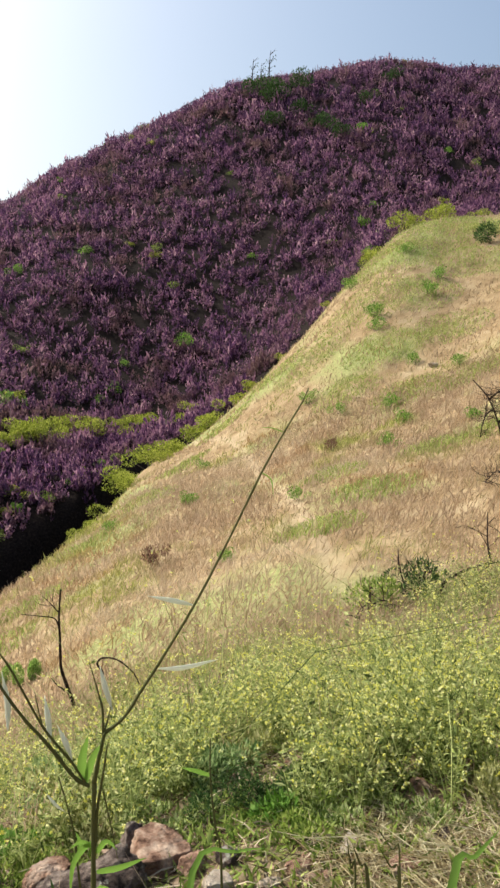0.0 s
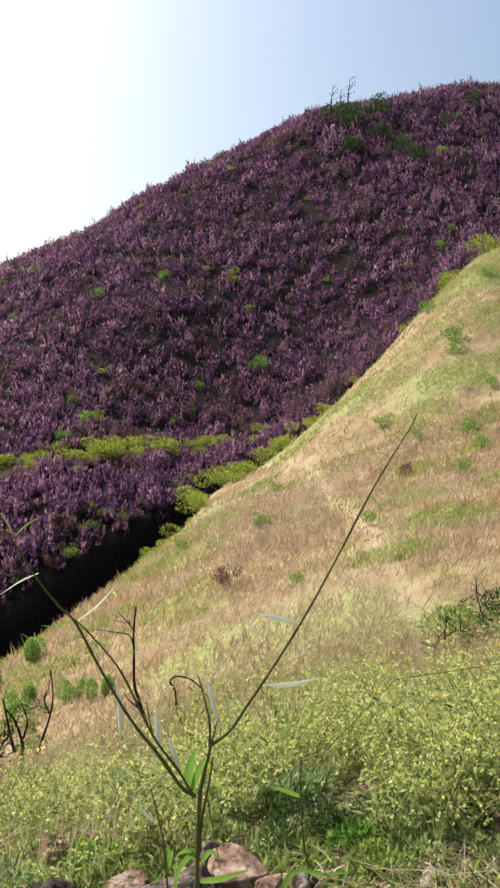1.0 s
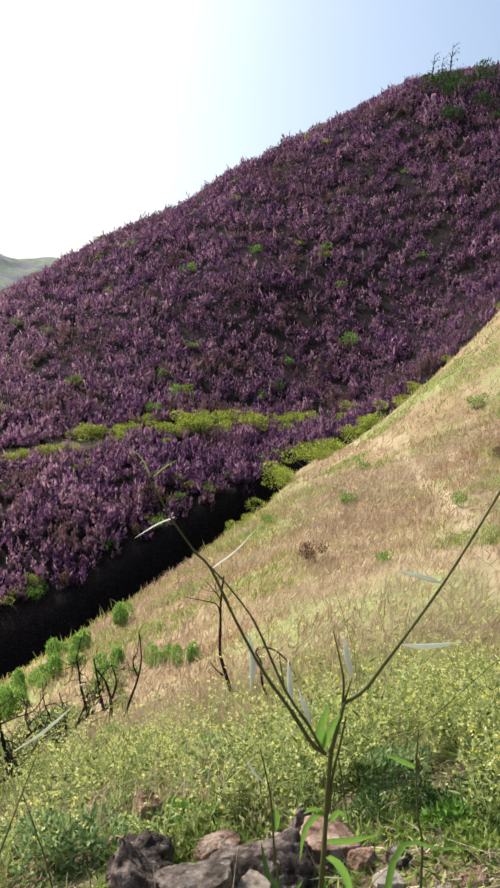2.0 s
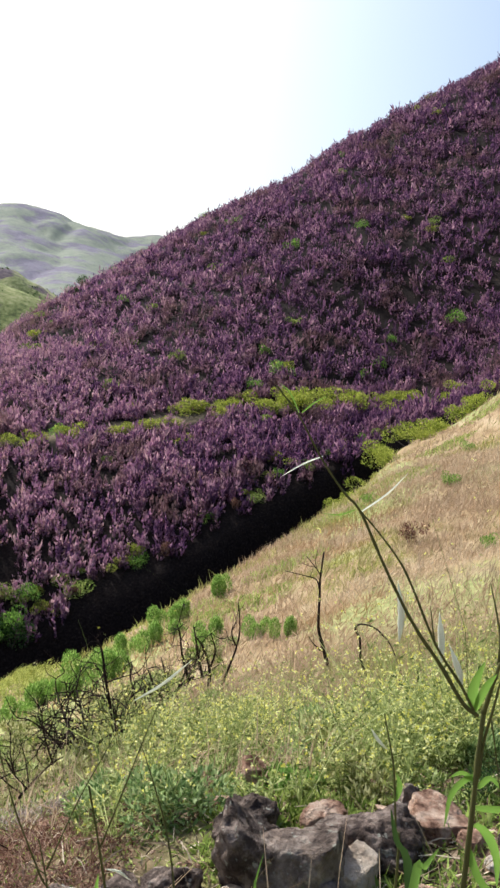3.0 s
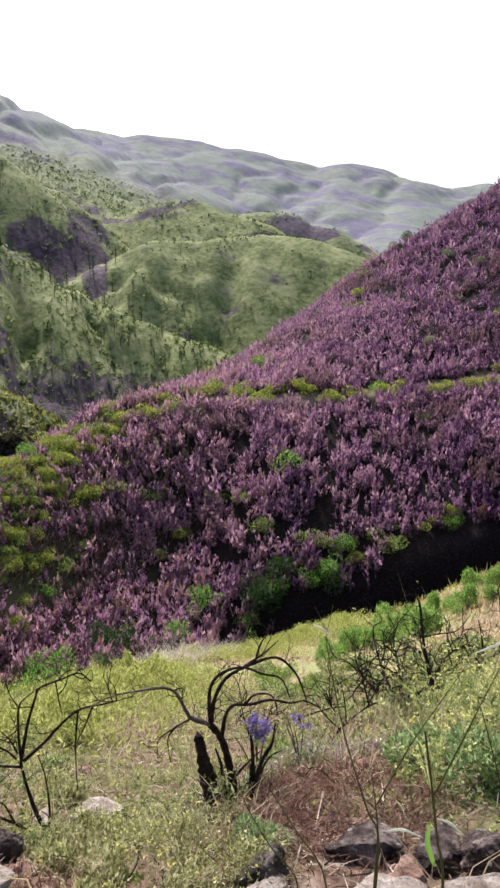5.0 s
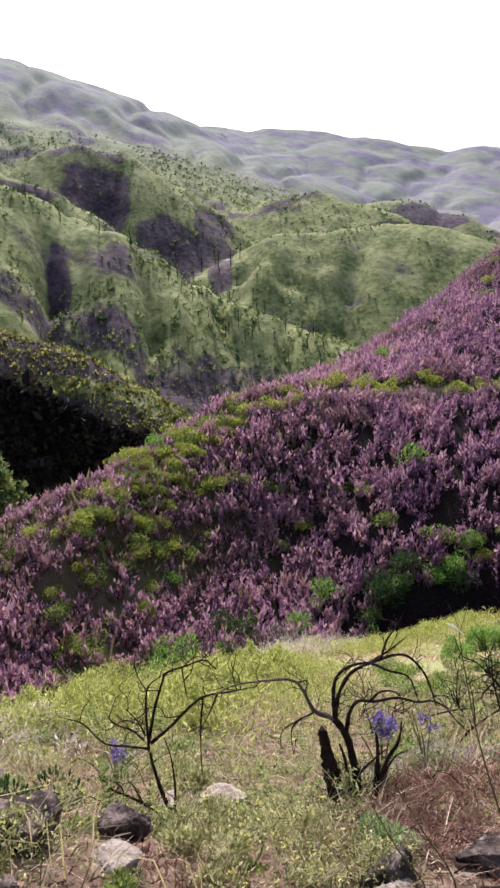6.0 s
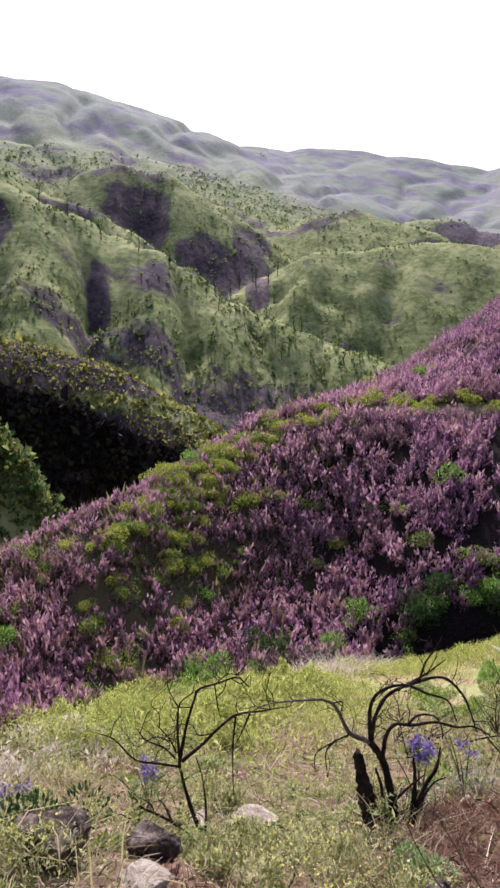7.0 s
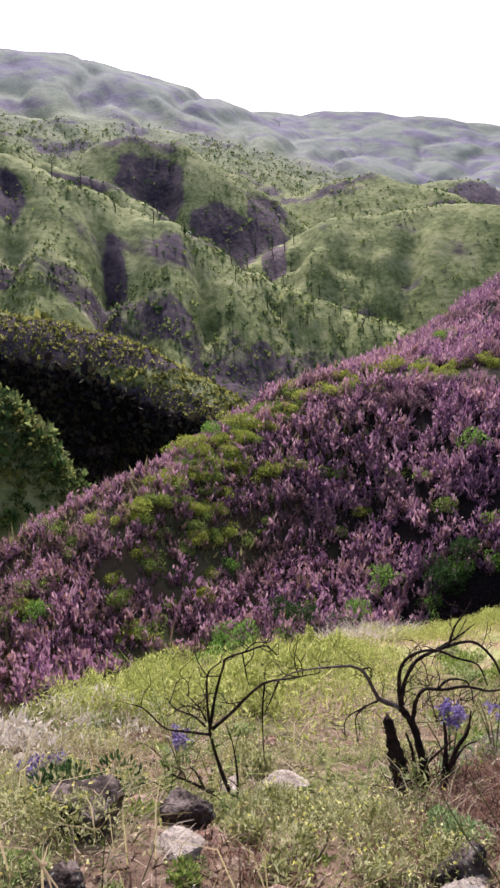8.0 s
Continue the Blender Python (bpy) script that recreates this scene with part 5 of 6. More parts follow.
WEED_STEMS = [
    ('stem', 0.46, 0.38, [(-0.2, -116.0), (-0.3, -24.7), (-0.1, 0.0), (-0.1, 6.5), (0.0, 12.9)]),
    ('branch', 0.42, 0.3, [(0.0, 12.9), (0.6, 16.2), (1.2, 19.2)]),
    ('branch', 0.32, 0.1, [(1.2, 19.2), (3.6, 21.1), (5.7, 24.4), (7.8, 27.7), (12.0, 34.8), (16.2, 43.0), (20.4, 51.9), (23.2, 57.1), (25.2, 60.5), (26.1, 62.5)]),
    ('branch', 0.24, 0.08, [(1.1, 19.0), (1.0, 22.2), (0.3, 25.1), (-0.6, 28.3)]),
    ('branch', 0.2, 0.07, [(1.2, 19.2), (1.7, 21.1), (2.1, 22.8)]),
    ('branch', 0.34, 0.12, [(-0.6, 12.5), (-2.5, 14.0), (-5.5, 18.4), (-8.9, 22.9), (-12.8, 29.6), (-15.9, 35.6), (-18.0, 37.8), (-20.8, 41.5), (-23.6, 46.1), (-26.3, 49.3)]),
    ('branch', 0.26, 0.12, [(-1.1, 13.1), (-3.0, 16.2), (-6.2, 20.7), (-10.3, 28.9), (-13.5, 33.0), (-16.1, 35.7)]),
    ('branch', 0.3, 0.16, [(0.2, 5.1), (0.4, 9.5), (1.1, 14.0), (1.6, 17.6)]),
    ('branch', 0.14, 0.06, [(1.0, 12.1), (1.9, 8.0), (2.9, 2.8)]),
    ('branch', 0.16, 0.06, [(-6.2, 20.5), (-6.7, 22.9), (-7.1, 25.0)]),
]
WEED_PODS = [
    [(7.8, 27.1), (11.0, 26.9), (15.1, 27.5)],
    [(12.4, 35.0), (9.9, 35.6), (7.0, 36.2)],
    [(2.2, 22.2), (1.4, 24.8), (0.8, 27.2)],
    [(-5.3, 18.6), (-5.5, 21.1), (-5.9, 23.8)],
    [(-2.7, 16.2), (-3.4, 18.1), (-4.3, 20.1)],
    [(-10.3, 20.5), (-10.3, 23.7), (-10.9, 27.0)],
]
WEED_LEAVES = [
    (1.3, [(-1.3, 13.1), (-1.5, 16.2), (-0.7, 19.9)]),
    (0.5, [(20.6, 51.8), (21.9, 50.8), (22.2, 48.5)]),
    (0.35, [(23.3, 56.9), (21.8, 57.4), (20.3, 57.4)]),
    (0.6, [(-15.9, 35.4), (-13.1, 37.8), (-10.9, 40.5)]),
    (0.5, [(-16.5, 35.6), (-18.4, 34.8), (-20.5, 34.8)]),
    (0.55, [(-20.7, 41.5), (-22.9, 40.4), (-25.7, 38.4)]),
    (0.5, [(-23.5, 46.3), (-22.2, 47.5), (-20.7, 48.4)]),
    (0.45, [(-23.8, 46.3), (-25.0, 48.6), (-26.4, 49.7)]),
    (0.9, [(-0.2, 5.1), (-1.6, 3.9), (-2.7, 1.7), (-3.0, -2.4)]),
    (0.8, [(-0.1, 4.3), (-1.6, 5.1), (-3.0, 4.3)]),
    (0.9, [(0.3, 3.6), (1.5, 5.1), (2.9, 3.9)]),
    (1.0, [(-1.1, 12.9), (-0.2, 16.6), (0.7, 18.6)]),
    (1.4, [(0.4, -1.0), (2.0, -2.6), (3.6, -6.0), (4.4, -11.0)]),
    (1.2, [(0.3, 1.0), (3.0, 1.4), (6.5, 2.8)]),
    (1.2, [(-0.2, -4.0), (1.6, -8.0), (4.6, -10.0), (8.0, -10.5)]),
]


def twig_mesh(seed):
    """A crooked twig of one metre with a side shoot."""
    s = np.random.default_rng(seed)
    p = np.array([(0, 0, 0), (0.05, 0.03, 0.35), (-0.04, 0.06, 0.7), (0.08, 0, 1.0)]) + s.normal(0, 0.06, (4, 3)) * [[0], [1], [1], [1]]
    return tube_mesh("twig", [(p, 0.016, 0.006, 5), ([p[1], p[1] + [0.15, 0.1, 0.2], p[1] + s.normal(0, 0.1, 3) + [0.25, 0.1, 0.45]], 0.010, 0.004, 4)], CHAR)


TWIGS = [twig_mesh(k) for k in range(6)]


def burnt_shrub(name, limbs, az, r, label, bow=0.12, twigs=0, group="burnt shrubs", pale=(), seed=1, scale=1.0, stout=0.5):
    """A fire-killed shrub: every limb is a part; loose twigs grow from the limbs."""
    x, y = place(az, r)
    top = thing(name, x, y, label, "shrub", group, -az, 0.03, scale)
    g = np.random.default_rng(seed)
    made = []
    for k, (r0, r1, run) in enumerate(limbs):
        side = g.uniform(-1, 1)
        pts = []
        for q, (u, w) in enumerate(run):
            reach = math.hypot(u - run[0][0], w - run[0][1])
            depth = bow * side * reach + (g.normal(0, 0.4) if q else 0)
            pts.append((u / 100, depth / 100, w / 100))
        # start on the limb it grows from
        if made and k:
            first = np.array(pts[0])
            best = min((p for m in made for p in m), key=lambda p: (p[0] - first[0]) ** 2 + (p[2] - first[2]) ** 2)
            if abs(best[0] - first[0]) + abs(best[2] - first[2]) < 0.12:
                shift = best[1] - first[1]
                pts = [(a, b + shift, c) for a, b, c in pts]
        made.append([tuple(p) for p in bend(pts)])
        part("trunk" if k == 0 else "branch", tube_mesh("branch", [(pts, r0 * stout / 100, r1 * stout / 100, 7)], BARK if k in pale else CHAR), top, "grey sun-bleached limb" if k in pale else "")
    allp = [p for m in made[1:] for p in m] or made[0]
    for _ in range(twigs):
        p = allp[g.integers(len(allp))]
        twig = part("twig", TWIGS[g.integers(len(TWIGS))], top)
        size = g.uniform(0.06, 0.18) * (1.0 if r < 5 else 2.4)
        twig.matrix_basis = pose(*p, g.normal(0, 55), g.normal(0, 55), g.uniform(0, 360)) @ Matrix.Scale(size, 4)
    return top


main = burnt_shrub("burnt_shrub", MAIN_BRANCHES, -46.2, 2.85, "charred shrub skeleton with arching bare branches on dry soil", 0.14, 60, pale=(7, 8), seed=4, scale=0.75, stout=0.92)
part("stub", tube_mesh("stub", [([(u / 100, -0.02, w / 100) for u, w in MAIN_STUB], 0.040, 0.027, 9, 0.2)], CHAR), main, "thick charred black stub")
_q = np.random.default_rng(40)
for _ in range(44):
    twig = part("twig", TWIGS[_q.integers(len(TWIGS))], main)
    twig.matrix_basis = pose(_q.normal(0.02, 0.07), _q.normal(0, 0.05), _q.uniform(0.0, 0.14), _q.normal(0, 60), _q.normal(0, 60), _q.uniform(0, 360)) @ Matrix.Scale(_q.uniform(0.10, 0.24), 4)
burnt_shrub("burnt_shrub", SECOND_BRANCHES, -60.2, 2.95, "thin bare burnt shrub with spreading black branches", 0.16, 60, pale=(), seed=5, stout=0.8)
burnt_shrub("burnt_stick", POLE_BRANCHES, -12.9, 9.0, "upright blackened stick with a few side twigs", 0.1, 6, seed=6, scale=0.76)
burnt_shrub("burnt_stick", HOOK_BRANCHES, -10.0, 7.9, "hooked black burnt branch standing in mustard", 0.1, 0, seed=7)
burnt_shrub("burnt_shrub", FORK_BRANCHES, -22.0, 9.7, "forked black burnt stems on the grassy slope", 0.2, 14, seed=8)
burnt_shrub("burnt_stick", WISHBONE_BRANCHES, -21.0, 9.7, "slender black burnt stem with a forked top", 0.15, 4, seed=9)
burnt_shrub("burnt_shrub", TANGLE_BRANCHES, -26.6, 7.6, "tangle of black burnt branches low on the slope", 0.35, 90, seed=10)
burnt_shrub("burnt_shrub", TANGLE_BRANCHES[:6], -33.5, 5.6, "low broken tangle of grey and black branches", 0.4, 120, seed=11, pale=(1, 3))
burnt_shrub("burnt_shrub", TANGLE_BRANCHES[:6], -37.6, 4.4, "low broken tangle of charred branches among dry weeds", 0.4, 130, seed=15, scale=0.62, stout=0.3)
burnt_shrub("burnt_shrub", SPRAWL_BRANCHES, -41.0, 5.2, "sprawling charred branches low over dry weeds", 0.4, 90, seed=16, scale=0.62, stout=0.3)
burnt_shrub("burnt_shrub", TANGLE_BRANCHES[2:8], -30.4, 6.4, "low broken tangle of charred branches on the slope", 0.4, 110, seed=17, scale=0.8, stout=0.35)
burnt_shrub("burnt_stick", LOW_BRANCHES, 9.3, 8.4, "short black burnt stump with side twigs", 0.2, 8, seed=12)
burnt_shrub("burnt_shrub", SPRAWL_BRANCHES, 14.2, 9.0, "sprawling burnt branches above the mustard", 0.2, 34, seed=13)
burnt_shrub("burnt_shrub", EDGE_BRANCHES, 18.2, 14.0, "dead dark shrub on the dry grass slope", 0.3, 170, seed=14)


# ---- the tall weed close to the walk ----
def tall_weed(az, r, z):
    x, y = place(az, r)
    top = thing("tall_weed", x, y, "tall brown-green weed stalk with pale seed pods", "weed", "", -az, 0.0, 0.905, z)
    g = np.random.default_rng(3)

    def lay(run, side):
        o = run[0]
        out = []
        for u, w in run:
            out.append((u / 100, side * math.hypot(u - o[0], w - o[1]) / 100, w / 100))
        return out

    for name, r0, r1, run in WEED_STEMS:
        part(name, tube_mesh(name, [(lay(run, g.uniform(-0.06, 0.06) if name == "branch" else 0), r0 * 0.75 / 100, r1 * 0.75 / 100, 7)], STALK), top)
    for run in WEED_PODS:
        v = tube_mesh("seed_pod", [(lay(run, 0.1), 0.0042, 0.0042, 8, 0.05, 0.5, True)], POD)
        part("seed_pod", v, top, "slender pale green seed pod")
    for w, run in WEED_LEAVES:
        part("leaf", blade_mesh("leaf", lay(run, g.uniform(-0.3, 0.3)), w * (0.9 if w > 0.7 else 0.36) / 100, GREEN if w > 0.7 or w < 0.53 else POD), top, "narrow green leaf")
    return top


def blade_mesh(name, points, width, material):
    """A leaf blade with a fold along its midrib."""
    p = bend(points, 4)
    n = len(p)
    d = np.gradient(p, axis=0)
    side = np.cross(d, [0.2, 1.0, 0.25])
    side /= np.linalg.norm(side, axis=1, keepdims=True) + 1e-9
    up = np.cross(side, d)
    up /= np.linalg.norm(up, axis=1, keepdims=True) + 1e-9
    t = np.linspace(0, 1, n)
    w = (width / 2) * np.sin(np.pi * (0.12 + 0.88 * t) ** 0.8) ** 0.8
    v = np.stack([p - side * w[:, None] + up * w[:, None] * 0.3, p, p + side * w[:, None] + up * w[:, None] * 0.3], 1).reshape(-1, 3)
    i = np.arange(n * 3).reshape(n, 3)
    f = np.concatenate([np.stack([i[:-1, k], i[:-1, k + 1], i[1:, k + 1], i[1:, k]], -1) for k in (0, 1)])
    return mesh_from(name, v, f, material, None, True)


tall_weed(-11.5, 0.85, 1.023)


# ---- bushes ----
def bush_parts(seed, wide, high, count, leaf, upright=0.3, lumps=6):
    """Foliage of a lumpy bush as many small leaves, and a few stems under it, for a bush about one metre wide."""
    g = np.random.default_rng(seed)
    low, top = (0.3, 0.7) if lumps > 3 else (0.16, 0.44)
    centres = np.stack([g.normal(0, 0.24, lumps) * wide, g.normal(0, 0.24, lumps) * wide, g.uniform(low, top, lumps) * high], 1)
    size = g.uniform(0.22, 0.36, lumps) * (1.0 if lumps > 3 else 1.25)
    k = g.integers(lumps, size=count)
    d = g.normal(size=(count, 3))
    d /= np.linalg.norm(d, axis=1, keepdims=True)
    reach = g.uniform(0.55, 1.08, count) ** 0.6
    p = centres[k] + d * (size[k] * reach)[:, None] * [wide, wide, high]
    p[:, 2] = np.maximum(p[:, 2], 0.02)
    way = d * (1 - upright) + [0, 0, upright] + g.normal(0, 0.35, (count, 3))
    way /= np.linalg.norm(way, axis=1, keepdims=True)
    foliage = leaves(p, way, leaf * g.uniform(0.6, 1.4, count), leaf * g.uniform(0.25, 0.5, count))
    stems = [([(0, 0, -0.05), tuple(c * [0.5, 0.5, 0.45]), tuple(c)], 0.02, 0.006, 5) for c in centres[:4]]
    return foliage, stems


BUSH_MESHES = {}


def bush(name, kind, az, r, size, label, group, seed=0, turn=0.0, squash=1.0):
    """A bush of one of a few shapes, on the ground at a bearing and distance."""
    variant = (kind, seed % 3)
    x, y = place(az, r)
    top = thing(name, x, y, label, "bush", group, turn, 0.04, size)
    if variant not in BUSH_MESHES:
        material, wide, high, count, leaf, upright = {
            "lime": (LIME, 1.05, 0.72, 1200, 0.085, 0.5), "round": (MOP, 0.55, 1.0, 2600, 0.07, 0.75), "hill": (GREEN, 0.9, 0.9, 650, 0.10, 0.6),
            "olive": (WEED, 1.0, 0.7, 800, 0.09, 0.5), "deep": (DEEP, 1.0, 0.9, 1100, 0.09, 0.4), "leafy": (BRIGHT, 1.0, 0.8, 420, 0.20, 0.35), "sage": (SAGE, 1.0, 0.75, 1300, 0.11, 0.45), "brown": (RUST, 0.8, 1.0, 500, 0.12, 0.7),
            "fresh": (FRESH, 1.0, 0.7, 700, 0.13, 0.45), "wispy": (FLUFF, 1.0, 0.95, 650, 0.16, 0.65), "shade": (WEED, 1.0, 0.6, 700, 0.15, 0.35)}[kind]
        foliage, stems = bush_parts(100 + 10 * (seed % 3) + len(kind) * 7, wide, high, count, leaf, upright, 3 if kind == "round" else 6)
        BUSH_MESHES[variant] = (mesh_from("foliage", *foliage, material), [tube_mesh("stem", [s], BARK) for s in stems])
    fol, stems = BUSH_MESHES[variant]
    part("foliage", fol, top)
    for s in stems:
        part("stem", s, top)
    return top


g = random.Random(17)
# lime bushes along both edges of the old track
az = -61.0
k = 0
while az < -4.5:
    edge = -0.9 if g.random() < 0.45 else 0.75
    r = float(rim(TRACK, [az])[0]) + edge + g.uniform(-0.3, 0.3)
    size = g.uniform(0.75, 1.4) * (1.4 if -17 < az < -6 else 1.05)
    if g.random() < (0.95 if az > -22 else 0.64):
        bush("lime_bush", "lime", az, r, size, "yellow-green bush spilling over the edge of the track", "lime bushes along the track", k, g.uniform(0, 360))
    az += g.uniform(0.55, 1.25)
    k += 1
# where the track meets the grass spur, and the head of the gully
for k, (az, back, size) in enumerate([(-12.6, 2.6, 0.9), (-11.0, 3.4, 1.2), (-9.8, 3.6, 1.6), (-9.0, 1.4, 1.7), (-8.2, 3.2, 1.9), (-7.4, 1.2, 1.7), (-6.6, 2.6, 1.8), (-5.8, 0.8, 1.6),
                                      (-5.0, 2.2, 1.7), (-4.0, 0.8, 1.5), (-2.8, 0.6, 1.4), (-1.4, 0.4, 1.3), (0.2, 0.4, 0.9), (2.2, 0.3, 0.8), (5.6, 0.2, 0.6), (8.2, -0.2, 1.5), (8.9, -0.3, 1.2), (11.0, -0.5, 1.7),
                                      (12.0, -0.5, 0.7), (13.6, -0.7, 1.9), (15.9, -0.8, 1.0), (-8.8, -1.6, 0.9), (-6.8, -1.2, 1.0)]):
    bush("lime_bush", "lime", az, float(rim(SPUR, [az])[0]) + back, size, "bright yellow-green bush where the dry grass meets the shrubs", "lime bushes at the grass edge", k, 40 * k)
# tall round clumps on the lower grass slope
for k, (az, r, size) in enumerate([(-21.2, 18.2, 0.50), (-23.9, 17.7, 0.48), (-25.5, 18.6, 0.50), (-26.2, 15.9, 0.45), (-29.5, 14.6, 0.62), (-31.2, 16.4, 0.60), (-31.6, 14.4, 0.42), (-34.2, 16.2, 0.50), (-35.9, 14.9, 0.40), (-21.8, 13.6, 0.40),
                                   (-22.4, 12.9, 0.36), (-18.4, 12.6, 0.34), (-28.2, 17.2, 0.42), (-32.8, 15.6, 0.44), (-36.6, 13.0, 0.30), (-16.2, 11.8, 0.30), (-24.6, 16.0, 0.36)]):
    bush("round_bush", "round", az, r, size * 1.6, "dense upright bright green bush on the grass slope", "round green bushes", k, 55 * k)
# green tufts on the dry slope
for k, (az, r, size) in enumerate([(4.3, 31.8, 0.75), (8.9, 37.5, 0.9), (9.1, 35.8, 0.8), (12.6, 38.6, 0.8), (7.2, 44.5, 0.9), (10.3, 28, 0.6), (12.0, 32, 0.6), (-4.7, 23.6, 0.55), (10.4, 21.7, 0.5), (13.2, 40.5, 0.8), (15.2, 30, 0.6),
                                   (6.4, 29, 0.5), (11.4, 24.5, 0.55), (16.0, 22, 0.5), (3.8, 18, 0.4), (-10.5, 25, 0.5), (-1.5, 14.5, 0.35), (10.9, 44, 0.8), (-3.5, 29.5, 0.5)]):
    bush("green_tuft", "hill", az, r, size, "small green shrub among straw grass", "green shrubs on the dry slope", k, 70 * k)
bush("dark_bush", "deep", 16.9, 46, 1.5, "dark green bush on the grass ridge", "", 1)
bush("brown_bush", "brown", -7.2, 16.6, 0.55, "dead brown bush standing in dry grass", "", 0)
bush("brown_bush", "brown", 6.2, 24.0, 0.5, "small dead brown bush in dry grass", "", 1)
# green shrubs among the mauve ones
for k in range(130):
    az = g.uniform(-78, 16)
    lo, hi = float(rim(FOOT, [az])[0]) + 1, float(rim(SKYLINE, [az])[0]) - 1
    r = lo + (hi - lo) * g.random() ** 1.2
    kind = ("hill", "olive", "olive", "lime")[k % 4]
    bush("green_shrub", kind, az, r, g.uniform(0.7, 1.4), "green shrub growing among mauve flowering shrubs", "green shrubs on the hillside", k, g.uniform(0, 360))
for k in range(130):
    az = min(-50, max(-70, g.gauss(-59.5, 4.2)))
    r = float(rim(TRACK, [az])[0]) - abs(g.gauss(0, 3.4)) - 0.3
    bush("lime_shrub", "olive" if k % 2 else "lime", az, r, g.uniform(0.55, 1.05), "yellow-green shrub on the shoulder of the hill", "lime shrubs on the shoulder", k, g.uniform(0, 360))
for k in range(22):
    az = g.uniform(-60, -36)
    r = float(rim(FOOT, [az])[0]) - g.uniform(-1.5, 3.0)
    bush("green_shrub", "hill" if k % 3 else "deep", az, r, g.uniform(1.0, 1.7), "fresh green shrub at the foot of the hillside", "green shrubs at the hill foot", k, g.uniform(0, 360))
for k in range(30):
    az = g.uniform(-40, -8)
    bush("bank_bush", ("olive", "lime", "hill", "brown")[k % 4], az, float(rim(FOOT, [az])[0]) + g.uniform(0.8, 2.2), g.uniform(0.5, 1.0), "olive bush on the dark bank below the shrubs", "bushes on the bank", k, g.uniform(0, 360))
# near plants
bush("leafy_plant", "leafy", -17.6, 2.95, 0.17, "bright green leafy plant behind the rocks", "", 0)
bush("leafy_plant", "leafy", 3.2, 2.7, 0.16, "small bright leafy plant in the mustard", "", 1)
bush("grey_green_weed", "sage", -27.0, 2.65, 0.30, "grey-green leafy weed beside a dark rock", "", 0)
bush("grey_green_weed", "sage", -30.5, 3.1, 0.28, "grey-green leafy weed beside rusty dead weeds", "", 1)
bush("grey_green_weed", "sage", -14.0, 4.2, 0.40, "grey-green leafy weed in the mustard", "", 2)
bush("grey_green_weed", "sage", -1.0, 3.2, 0.26, "grey-green leafy weed shading the soil", "", 1)
# four dark-leaved weeds put the shadowed hollow below the mustard into colour
bush("dark_weed", "deep", 2.0, 2.75, 0.17, "dark green leafy weed whose colour stands for shadow above the rocks", "", 0)
bush("dark_weed", "deep", -2.2, 2.80, 0.17, "dark green leafy weed whose colour stands for shadow above the rocks", "", 1)
bush("dark_weed", "deep", 0.2, 2.86, 0.17, "dark green leafy weed whose colour stands for shadow above the rocks", "", 2)
bush("dark_weed", "deep", 4.6, 2.86, 0.17, "dark green leafy weed whose colour stands for shadow under the mustard", "", 0)
bush("olive_bush", "olive", 10.4, 9.0, 0.62, "olive green bush beside burnt branches", "", 1)
bush("olive_bush", "deep", 12.6, 9.3, 0.55, "dark green bush beside burnt branches", "", 2)
bush("dark_weed", "deep", -71.0, 2.45, 0.26, "dark weed growing over a low stone", "", 2)
bush("grey_green_weed", "sage", -45.2, 2.3, 0.16, "grey-green weed beside a dark stone", "", 0)


# low weed clumps over the near ground, thick in some places and missing in others
def weed_clumps(n, az0, az1, r0, r1, sizes, seed):
    q = np.random.default_rng(seed)
    az, r = q.uniform(az0, az1, n), np.sqrt(q.uniform(r0 * r0, r1 * r1, n))
    x, y = polar(az, r)
    keep = (fbm(x * 1.3, y * 1.3, 3, seed) > -0.12) & ~bare(x, y) & (r < rim(SPUR, az) * 0.9)
    for a, q_, rad in [(row[0], row[1], row[2] * 0.8) for row in ROCKS]:
        cx, cy = place(a, q_)
        keep &= np.hypot(x - cx, y - cy) > rad
    for k, (a, d) in enumerate(zip(az[keep], r[keep])):
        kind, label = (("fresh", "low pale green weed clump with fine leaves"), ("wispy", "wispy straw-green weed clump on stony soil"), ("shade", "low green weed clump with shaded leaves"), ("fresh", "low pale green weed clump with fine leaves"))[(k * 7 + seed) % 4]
        bush("weed_clump", kind, float(a), float(d), q.uniform(*sizes), label, "low weed clumps", k, q.uniform(0, 360))


weed_clumps(210, -82, -45, 1.9, 3.6, (0.07, 0.15), 101)
weed_clumps(60, -80, -40, 3.4, 6.0, (0.12, 0.24), 102)
weed_clumps(90, -45, -18, 2.4, 5.4, (0.09, 0.20), 103)
weed_clumps(170, -42, -20, 4.8, 12.5, (0.16, 0.36), 105)
weed_clumps(120, -18, 20, 2.55, 5.6, (0.12, 0.26), 104)


# ---- violet wildflowers ----
def violet_head(seed):
    s = np.random.default_rng(seed)
    k = 14
    return mesh_from("flower", *leaves(s.normal(0, 0.009, (k, 3)), unit(k), s.uniform(0.012, 0.022, k), s.uniform(0.009, 0.015, k)), VIOLET)


VIOLET_HEADS = [violet_head(k) for k in range(4)]


